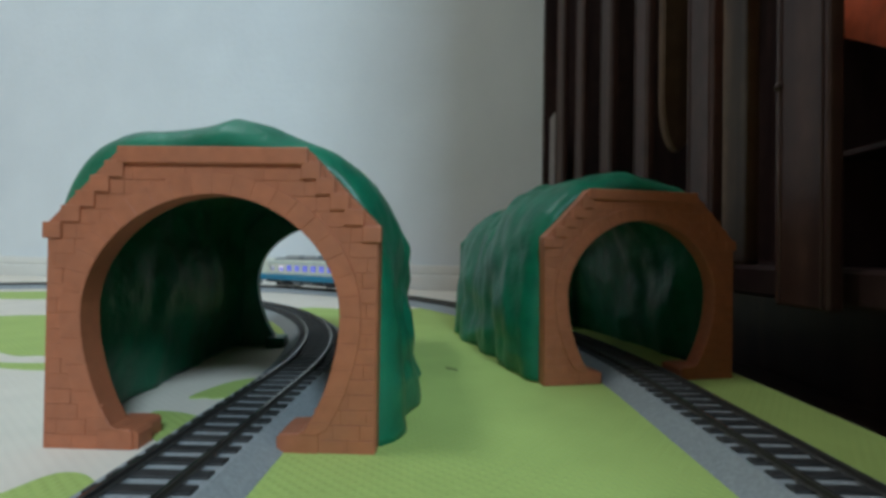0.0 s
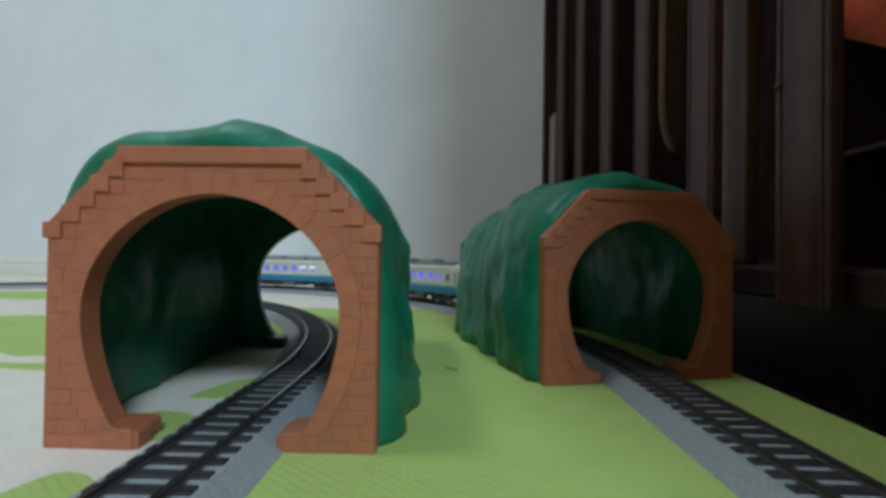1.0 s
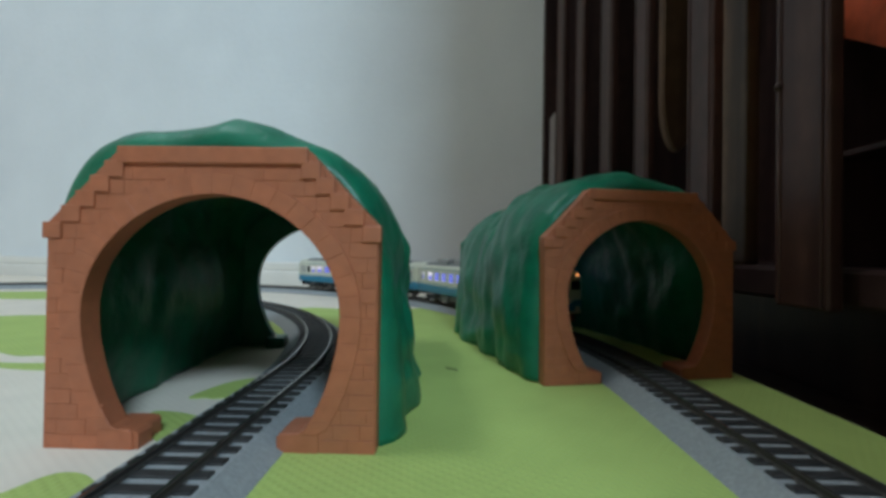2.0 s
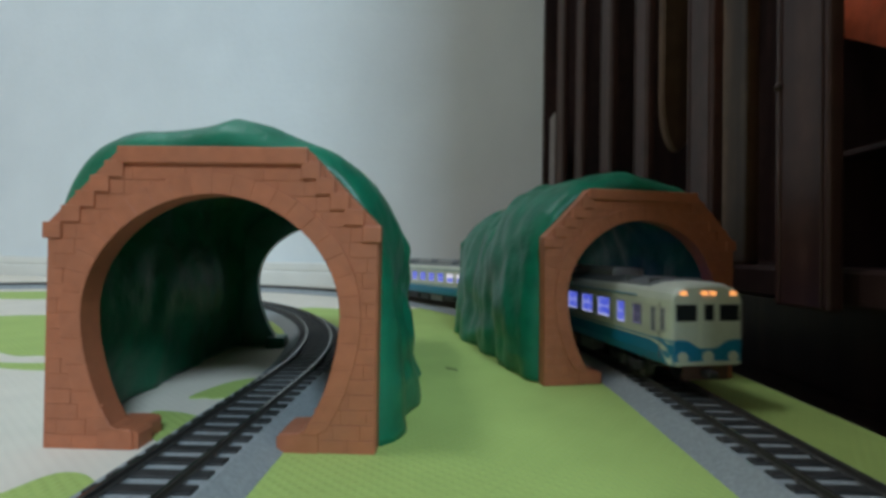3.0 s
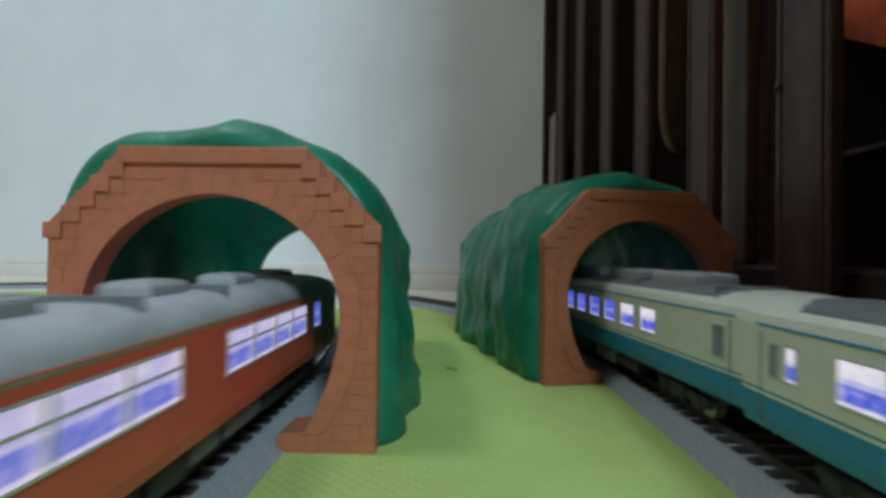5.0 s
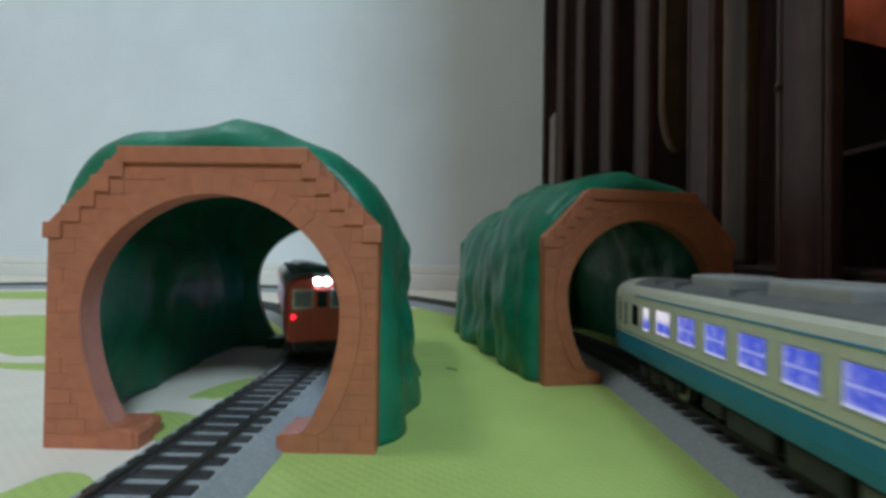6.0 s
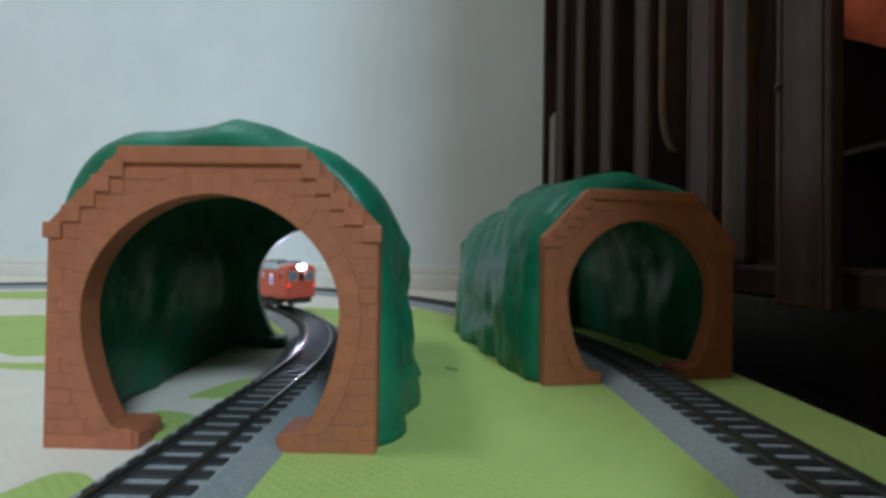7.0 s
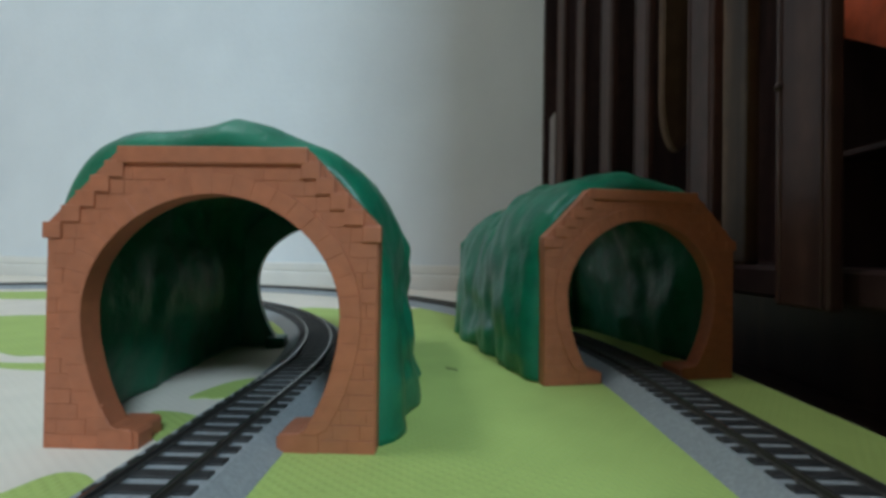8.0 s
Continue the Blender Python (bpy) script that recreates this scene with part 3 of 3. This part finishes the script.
def orange_cloth():
    rows = []
    for j in range(28):
        y = 95 + j * 2.0
        row = []
        for i in range(25):
            s = i / 24
            if s < 0.46:
                low = max(84.0, 111 - 0.7 * (150 - y))
                x, z = -6.4, low + (268 - low) * s / 0.46
            elif s < 0.54:
                a = math.pi * (1 - (s - 0.46) / 0.08)
                x, z = 6.4 * math.cos(a), 268 + 6.4 * math.sin(a)
            else:
                x, z = 6.4, 268 - (268 - 130) * (s - 0.54) / 0.46
            far = abs(z - 274) / 160
            x += math.copysign(1, x) * (2.2 + 2.2 * math.sin(y * 0.11 + z * 0.01) + 1.5 * noise.noise(Vector((y * 0.05, z * 0.04, 1)))) * far
            row.append((FX + 40 + x, y, z + 2.5 * noise.noise(Vector((y * 0.03, s, 3)))))
        rows.append(row)
    ob = part("orange_cloth", loft(rows, closed=False), M_CLOTH, smooth=True)
    sol = ob.modifiers.new("thick", "SOLIDIFY")
    sol.thickness = 0.0015
    tagged(ob, "orange-red cloth draped over the rail in the rack", "cloth")


def lint():
    bm = bmesh.new()
    pts = [Vector((-2.0, 1.4, 0.3)), Vector((-0.6, 0.2, 0.5)), Vector((0.7, -0.2, 0.35)), Vector((1.6, -1.5, 0.3))]
    for a, b in zip(pts, pts[1:]):
        add_cyl(bm, a, b, 0.16, 8)
    ob = part("lint", bm, M_FIBRE, at=mm_pose(1.1, 141.7, 0.0))
    tagged(ob, "short dark thread lying on the green mat", "thread")


# ---- trains ----
CAR_LEN, CAR_HALF, BOGIE_HALF = 139.0, 9.7, 47.5
Z_SKIRT, Z_EAVE, Z_CROWN = 11.0, 26.4, 30.6


def body_outline(half, crown):
    """Right half of the body's section from the sill up to the middle of the roof."""
    pts = [(half * 0.955, Z_SKIRT), (half, Z_SKIRT + 2.0), (half, 15.0), (half, 15.45), (half, 15.95), (half, 16.45), (half, 16.8), (half, 18.0), (half, 24.6), (half - 0.05, 26.0), (half - 0.12, Z_EAVE)]
    for a in (20, 40, 60, 75, 90):
        t = radians(a)
        pts.append(((half - 0.12) * math.cos(t) ** 0.75, Z_EAVE + (crown - Z_EAVE) * math.sin(t)))
    return pts


def body_mesh(nose_a, nose_b, paint, crown=Z_CROWN):
    """A car body. nose_a, nose_b: whether the end towards -y and +y is a rounded cab. paint(z, y) gives the material's number."""
    L = CAR_LEN / 2
    st = []

    def end(cab):
        return [(0.0, 0.92, 1.3), (0.25, 0.95, 0.8), (0.8, 0.975, 0.4), (2.0, 0.99, 0.12), (4.5, 1.0, 0.0)] if cab else [(0.0, 0.985, 0.15), (0.25, 1.0, 0.0)]
    for d, w, dz in end(nose_a):
        st.append((-L + d, w, dz))
    for y in range(-60, 61, 10):
        st.append((float(y), 1.0, 0.0))
    for d, w, dz in end(nose_b)[::-1]:
        st.append((L - d, w, dz))
    rows = []
    for y, w, dz in st:
        half = body_outline(CAR_HALF * w, crown - dz)
        rows.append([(x, y, z) for x, z in half] + [(-x, y, z) for x, z in half[-2::-1]])
    bm = loft(rows)
    bmesh.ops.recalc_face_normals(bm, faces=bm.faces)
    for f in bm.faces:
        c = f.calc_center_median()
        f.material_index = paint(c.z, c.y)
    return bm


def roof_mesh(inset, spread, wide=0.97, lift=0.25):
    L = CAR_LEN / 2 - inset
    rows = []
    for y, k in ((-L, 0.72), (-L + 1.2, 0.88), (-L + 4, 1.0), (L - 4, 1.0), (L - 1.2, 0.88), (L, 0.72)):
        row = []
        for k5 in range(-5, 6):
            a = spread * k5 / 5
            t = radians(90 - a)
            row.append((CAR_HALF * wide * k * math.copysign(abs(math.cos(t)) ** 0.75, math.cos(t)), y, Z_EAVE + (Z_CROWN + lift - Z_EAVE) * math.sin(t) - (0.3 if k < 0.8 else 0.12 if k < 0.95 else 0)))
        row += [(row[-1][0], y, row[-1][2] - 0.9), (row[0][0], y, row[0][2] - 0.9)]
        rows.append(row)
    return loft(rows)


def side_window(car, side, y, w, z0, z1, material, framed=True, label="", half=CAR_HALF):
    x = half * side
    if framed:
        bm = bmesh.new()
        t = 0.38
        for b in ((y - w / 2 - t, y - w / 2, z0 - t, z1 + t), (y + w / 2, y + w / 2 + t, z0 - t, z1 + t), (y - w / 2, y + w / 2, z0 - t, z0), (y - w / 2, y + w / 2, z1, z1 + t)):
            a, c = sorted((x - 0.2 * side, x + 0.16 * side))
            add_box(bm, a, c, *b, 0.08)
        win = part("window", bm, M_FRAMEP, car)
    else:
        win = car
    a, c = sorted((x - 0.3 * side, x + 0.06 * side))
    part("pane", box(a, c, y - w / 2 - 0.03, y + w / 2 + 0.03, z0 - 0.03, z1 + 0.03, 0.05), material, win, label)


def near_end(d):
    """How far the body has reached its full width at d from a cab end."""
    keys = [(0.0, 0.92), (0.25, 0.95), (0.8, 0.975), (2.0, 0.99), (4.5, 1.0)]
    for (d0, w0), (d1, w1) in zip(keys, keys[1:]):
        if d <= d1:
            return w0 + (w1 - w0) * (d - d0) / (d1 - d0)
    return 1.0


def bogie(car, y):
    b = new("bogie")
    b.parent = car
    b.matrix_basis = mm_pose(0, y, 0)
    for sgn in (-1, 1):
        bm = box(sgn * 6.6 - 0.7, sgn * 6.6 + 0.7, -10.5, 10.5, 7.0, 9.2, 0.3)
        for yy in (-7, 7):
            add_box(bm, sgn * 7.1 - 0.7, sgn * 7.1 + 0.7, yy - 1.6, yy + 1.6, 6.3, 9.0, 0.3)
        add_box(bm, sgn * 7.0 - 0.8, sgn * 7.0 + 0.8, -2.5, 2.5, 6.4, 9.6, 0.3)
        part("side_frame", bm, M_UNDER, b)
    part("bolster", box(-6, 6, -3, 3, 7.6, 11.2, 0.4), M_UNDER, b)
    for yy in (-7, 7):
        bm = cyl((-5.6, yy, 8.0), (5.6, yy, 8.0), 0.8, 10)
        for sgn in (-1, 1):
            add_cyl(bm, (sgn * 3.9, yy, 8.0), (sgn * 5.1, yy, 8.0), 3.25, 20)
            add_cyl(bm, (sgn * 3.6, yy, 8.0), (sgn * 3.9, yy, 8.0), 3.65, 20)
        part("wheelset", bm, M_STEEL, b)
    return b


def underframe(car, seed):
    rnd = random.Random(seed)
    part("floor_plate", box(-8.6, 8.6, -66, 66, 10.4, 11.3, 0.2), M_UNDER, car)
    y = -31.0
    while y < 28:
        w = rnd.uniform(6, 13)
        for sgn in (-1, 1):
            part("equipment_box", box(sgn * 6.1 - 2.3, sgn * 6.1 + 2.3, y, y + w, rnd.uniform(6.6, 7.6), 10.5, 0.4), rnd.choice([M_UNDER, M_GREYU]), car)
        y += w + rnd.uniform(1.2, 2.5)
    for sgn in (-1, 1):
        part("coupler", box(-1.4, 1.4, sgn * 68 - 3.4, sgn * 68 + 3.4, 8.2, 10.0, 0.4), M_UNDER, car)


def roof_units(car, spots):
    for y, l, w, h in spots:
        bm = box(-w, w, y - l / 2, y + l / 2, Z_CROWN - 1.2, Z_CROWN + h, 1.0, 4)
        for k in range(3):
            yy = y + (k - 1) * l * 0.27
            add_box(bm, -w * 0.7, w * 0.7, yy - l * 0.09, yy + l * 0.09, Z_CROWN + h - 0.1, Z_CROWN + h + 0.22, 0.1)
        part("roof_unit", bm, M_UNITP, car, "pale grey roof ventilator box")
    y = -58.0
    while y < 58:
        if all(abs(y - s[0]) > s[1] / 2 + 1.2 for s in spots):
            part("roof_rib", box(-7.6, 7.6, y - 0.2, y + 0.2, Z_CROWN - 1.6, Z_CROWN + 0.32, 0.08), M_ROOFP, car)
        y += 9.7


def blue_car(cab_dir, label, seed, lit):
    """A cream and blue railcar; its cab is at the end cab_dir (-1 or +1) of its y axis."""
    car = thing("blue_railcar", mm_pose(0, 0, 0), label, "model railcar", "blue and cream train")

    def paint(z, y):
        if z > 16.45 and z < 16.8:
            return 1
        return 1 if z < 15.95 else 0
    part("body", body_mesh(cab_dir < 0, cab_dir > 0, paint), [M_CREAMP, M_BLUEP], car, "cream upper and light blue lower body")
    part("roof", roof_mesh(6.0, 55), M_ROOFP, car, "grey roof", smooth=True)
    for sgn in (-1, 1):
        a, b = sorted((sgn * (CAR_HALF - 0.3), sgn * (CAR_HALF + 0.14)))
        y0, y1 = sorted((-cab_dir * 66, cab_dir * 56))
        part("rain_gutter", box(a, b, y0, y1, 26.15, 26.5, 0.1), M_BLUEP, car)
    L = CAR_LEN / 2
    for side in (-1, 1):
        def put(d, w, z0, z1, m, framed=True):
            side_window(car, side, cab_dir * (L - d), w, z0, z1, m, framed, half=CAR_HALF * near_end(d))
        first = (3.1, 6.5, 13.1, 20.5, 29.5) if lit else (4.6, 8.7, 14.6, 20.9, 29.4)
        put(first[0], 1.6, 18.9, 24.0, M_CAB)
        put(first[1], 1.7, 18.3, 24.0, M_CAB)
        put(first[2], 3.6, 19.0, 24.0, M_DIM if lit else M_GLASS)
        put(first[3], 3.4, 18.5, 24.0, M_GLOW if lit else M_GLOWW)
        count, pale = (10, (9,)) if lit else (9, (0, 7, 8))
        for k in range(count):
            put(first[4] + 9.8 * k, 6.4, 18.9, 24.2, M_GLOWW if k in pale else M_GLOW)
        if lit:
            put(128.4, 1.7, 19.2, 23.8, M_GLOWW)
            put(131.8, 1.5, 19.2, 23.8, M_CAB)
        else:
            put(131.5, 2.6, 18.6, 24.0, M_CAB)
        a, b = sorted((side * (CAR_HALF - 0.2), side * (CAR_HALF + 0.1)))
        for dd in (4.1, 134.5):
            yy = cab_dir * (L - dd)
            part("door_jamb", box(a, b, yy - 0.15, yy + 0.15, 12.0, 25.4, 0.05), M_GREYU, car)
        for nm, m, pts in (("side_flash", M_BLUEP, [(7.5, 16.45), (7.5, 16.8), (4.0, 16.95), (0.3, 17.1), (0.3, 13.6), (2.2, 15.3), (4.2, 16.15)]),
                           ("side_stripe", M_CREAMP, [(7.5, 15.9), (7.5, 16.45), (4.2, 16.15), (2.2, 15.3), (0.3, 13.6), (0.3, 11.2), (1.5, 11.2), (2.6, 13.2), (4.2, 15.1)])):
            if not lit:
                continue
            bm = prism(pts, 0.0, 1.0)
            for v in bm.verts:
                out = CAR_HALF * near_end(v.co.x) + (0.07 if v.co.y > 0.5 else -0.35)
                v.co = Vector((side * out, cab_dir * (L - v.co.x), v.co.z))
            part(nm, bm, m, car)
    # cab front
    yf = cab_dir * L

    def face(name, x0, x1, z0, z1, proud, m, lab="", bev=0.25):
        a, b = sorted((yf - cab_dir * 0.9, yf + cab_dir * proud))
        return part(name, box(x0, x1, a, b, z0, z1, bev, 2), m, car, lab)
    for x0, x1 in ((-8.5, -3.0), (3.0, 8.5)):
        face("windscreen", x0, x1, 21.3, 25.3, 0.12, M_GLASS, "dark windscreen")
    face("gangway_door", -2.1, 2.1, 15.0, 26.4, 0.3, M_CREAMP, "cream gangway door")
    face("gangway_window", -1.3, 1.3, 21.5, 25.4, 0.45, M_GLASS, "dark door window")
    for x in (-6.6, -1.1, 1.1, 6.6):
        z = 27.9
        lamp = cyl((x, yf - cab_dir * 1.2, 0), (x, yf + cab_dir * 0.3, 0), 0.8, 18)
        bmesh.ops.scale(lamp, vec=(1, 1, 0.7), verts=lamp.verts)
        bmesh.ops.translate(lamp, vec=(0, 0, z), verts=lamp.verts)
        part("headlight", lamp, M_AMBER if lit else M_WHITEP, car, "glowing amber headlight" if lit else "unlit headlight")
    half = [(0.0, 15.0), (2.4, 15.1), (3.6, 15.8), (5.0, 16.7), (6.6, 17.0), (8.9, 17.0)]
    wave = half + [(8.9, 11.9), (-8.9, 11.9)] + [(-x, z) for x, z in half[:0:-1]]
    a, b = sorted((yf - cab_dir * 0.5, yf + cab_dir * 0.12))
    part("front_flash", prism(wave, a, b, 0.05), M_BLUEP, car, "blue wave painted on the front")
    face("front_stripe", -8.7, 8.7, 11.1, 12.0, 0.16, M_CREAMP, "cream band along the bottom of the front", 0.1)
    for x in (-6.7, 0.0, 6.7):
        part("marker_light", cyl((x, yf - cab_dir * 0.4, 13.0), (x, yf + cab_dir * (0.4 if x else 0.2), 13.0), 1.3 if x else 1.5, 24), M_CREAMP, car, "round cream front disc")
    face("front_skirt", -6.2, 6.2, 7.4, 11.2, -0.5, M_SKIRT, "front skirt, coloured brown for a reflection")
    roof_units(car, [(-40, 17, 5.2, 2.2), (-17, 16, 5.2, 2.1), (6, 16, 5.2, 2.2), (30, 15, 5.2, 2.1)] if cab_dir > 0 else [(40, 17, 5.2, 2.2), (17, 15, 5.2, 2.1), (-6, 15, 5.2, 2.2), (-30, 15, 5.2, 2.1)])

    underframe(car, seed)
    return car, [bogie(car, -BOGIE_HALF), bogie(car, BOGIE_HALF)]


def red_car():
    car = thing("red_railcar", mm_pose(0, 0, 0), "vermilion model diesel railcar with a grey roof and lit windows", "model railcar")
    part("body", body_mesh(True, True, lambda z, y: 0, 29.8), M_REDP, car, "plain vermilion body")
    part("roof", roof_mesh(3.2, 86, 1.0, -0.4), M_ROOFR, car, "grey roof", smooth=True)
    L = CAR_LEN / 2
    for side in (-1, 1):
        for e in (-1, 1):
            side_window(car, side, e * (L - (19.6 if e > 0 else 13.8)), 4.6 if e > 0 else 3.0, 18.4, 24.0, M_GLOW if e > 0 else M_GLOWR)
            side_window(car, side, e * (L - 5.0), 2.2, 20.8, 23.6, M_REDG, False)
            for dd in (15.9, 23.4) if e > 0 else (11.0, 16.6):
                a, b = sorted((side * (CAR_HALF - 0.2), side * (CAR_HALF + 0.12)))
                part("door_jamb", box(a, b, e * (L - dd) - 0.14, e * (L - dd) + 0.14, 11.8, 25.2, 0.05), M_REDP, car)
        side_window(car, side, -(L - 22.4), 1.6, 22.0, 24.2, M_GLOWR)
        for y in [e * (L - d) for e in (-1, 1) for d in (32.2, 41.3, 50.4, 59.5)]:
            side_window(car, side, y, 8.3, 18.2, 24.2, M_GLOWR if int(abs(y)) % 3 else M_GLOW)
            a, b = sorted((side * (CAR_HALF - 0.1), side * (CAR_HALF + 0.22)))
            part("window_bar", box(a, b, y - 4.0, y + 4.0, 21.9, 22.3, 0.05), M_FRAMEP, car)
        a, b = sorted((side * (CAR_HALF - 0.3), side * (CAR_HALF + 0.14)))
        part("rain_gutter", box(a, b, -66, 66, 26.2, 26.4, 0.08), M_REDP, car)
        for e in (-1, 1):
            y0, y1 = sorted((e * (L - 1.6), e * (L - 5.6)))
            part("white_bar", box(a, b, y0, y1, 24.9, 25.25, 0.1), M_WHITEP, car, "thin white bar over the cab window")
    for e in (-1, 1):
        yf = e * L

        def face(name, x0, x1, z0, z1, proud, m, lab="", bev=0.2):
            a, b = sorted((yf - e * 0.9, yf + e * proud))
            return part(name, box(x0, x1, a, b, z0, z1, bev, 2), m, car, lab)
        for x0, x1 in ((-7.6, -2.8), (2.8, 7.6)):
            w = face("windscreen_frame", x0 - 0.35, x1 + 0.35, 20.3, 25.7, 0.1, M_FRAMEP, "silver windscreen surround")
            a, b = sorted((yf - e * 0.5, yf + e * 0.2))
            part("windscreen", box(x0, x1, a, b, 20.7, 25.2, 0.1), M_CAB, w, "pale glass windscreen")
        face("gangway_door", -2.2, 2.2, 11.6, 25.6, 0.4, M_REDP)
        face("gangway_window", -1.4, 1.4, 20.6, 25.0, 0.55, M_GLASS, "dark door window")
        face("front_skirt", -7.2, 7.2, 8.0, 11.2, -0.5, M_UNDER, "black front skirt")
        for x in (-1.3, 1.3):
            part("headlight", cyl((x, yf - e * 1.4, 27.9), (x, yf + e * 0.08, 27.9), 0.72, 18), M_BEAM, car, "bright white headlight")
        for x in (-7.7, 7.7):
            part("tail_light", cyl((x, yf - e * 0.8, 18.0), (x, yf + e * 0.35, 18.0), 0.65, 16), M_TAIL, car, "glowing red tail lamp")
    roof_units(car, [(-46, 9, 3.6, 1.2), (-22, 9, 3.6, 1.2), (2, 9, 3.6, 1.2), (25, 9, 3.6, 1.2), (46, 9, 3.6, 1.2)])
    underframe(car, 9)
    return car, [bogie(car, -BOGIE_HALF), bogie(car, BOGIE_HALF)]


room()
play_mat()
toy_tunnel(-43.47, 81.8, -0.3, -0.35, 1, radians(9.8), 8.5, 0.0, "glossy green toy tunnel with terracotta brick portal over the inner track")
toy_tunnel(56.1, 132.6, 12.2, 0.0, 2, radians(0.5), 1.0, 5.5, "green toy tunnel with terracotta brick portal, shaded by the rack")
slatted_rack()
wooden_paddle()
leaning_board()
orange_cloth()
lint()
BLUE_A, BLUE_A_BOGIES = blue_car(-1, "cream and light blue model railcar, cab leading, lit blue windows", 4, True)
BLUE_B, BLUE_B_BOGIES = blue_car(1, "cream and light blue model railcar, cab trailing, lit blue windows", 5, False)
RED, RED_BOGIES = red_car()
model_track("model_track", XL, RI, TY + RI * SPUR_TURN + 196, 520)
model_track("model_track", XR, RO, TY + RO * radians(140), 630)


def ride(u, x0, r):
    """Pose of a car whose middle is at u, standing on its two bogies, and the bogies' own turns."""
    (a, ha), (b, hb) = on_track(u - BOGIE_HALF, x0, r), on_track(u + BOGIE_HALF, x0, r)
    d = (b - a).normalized()
    c = (a + b) / 2
    turn = math.degrees(math.atan2(-d.x, d.y))
    return mm_pose(c.x, c.y, 0, turn), [math.degrees(math.atan2(-h.x, h.y)) - turn for h in (ha, hb)]


def key_car(car, bogies, x0, r, u_of):
    times = [i * 0.1 for i in range(81)]
    rides = [ride(u_of(t), x0, r) for t in times]
    walk(car, [(t, m) for t, (m, _) in zip(times, rides)])
    for k, (b, y) in enumerate(zip(bogies, (-BOGIE_HALF, BOGIE_HALF))):
        walk(b, [(t, mm_pose(0, y, 0, w[k])) for t, (_, w) in zip(times, rides)])


def motions():
    def nose(t):
        if t > 3.5:
            return 62.5 - 85.2 * (t - 3.5)
        return 160.9 - 89.5 * (t - 2.4)

    def red_at(t):
        return -8.5 + 137.0 * (t - 4.5) if t < 6.5 else 265.5 + 115.5 * (t - 6.5)
    key_car(BLUE_A, BLUE_A_BOGIES, XR, RO, lambda t: nose(t) + CAR_LEN / 2)
    key_car(BLUE_B, BLUE_B_BOGIES, XR, RO, lambda t: nose(t) + CAR_LEN / 2 + 141.5)
    key_car(RED, RED_BOGIES, XL, RI, lambda t: red_at(t))


motions()
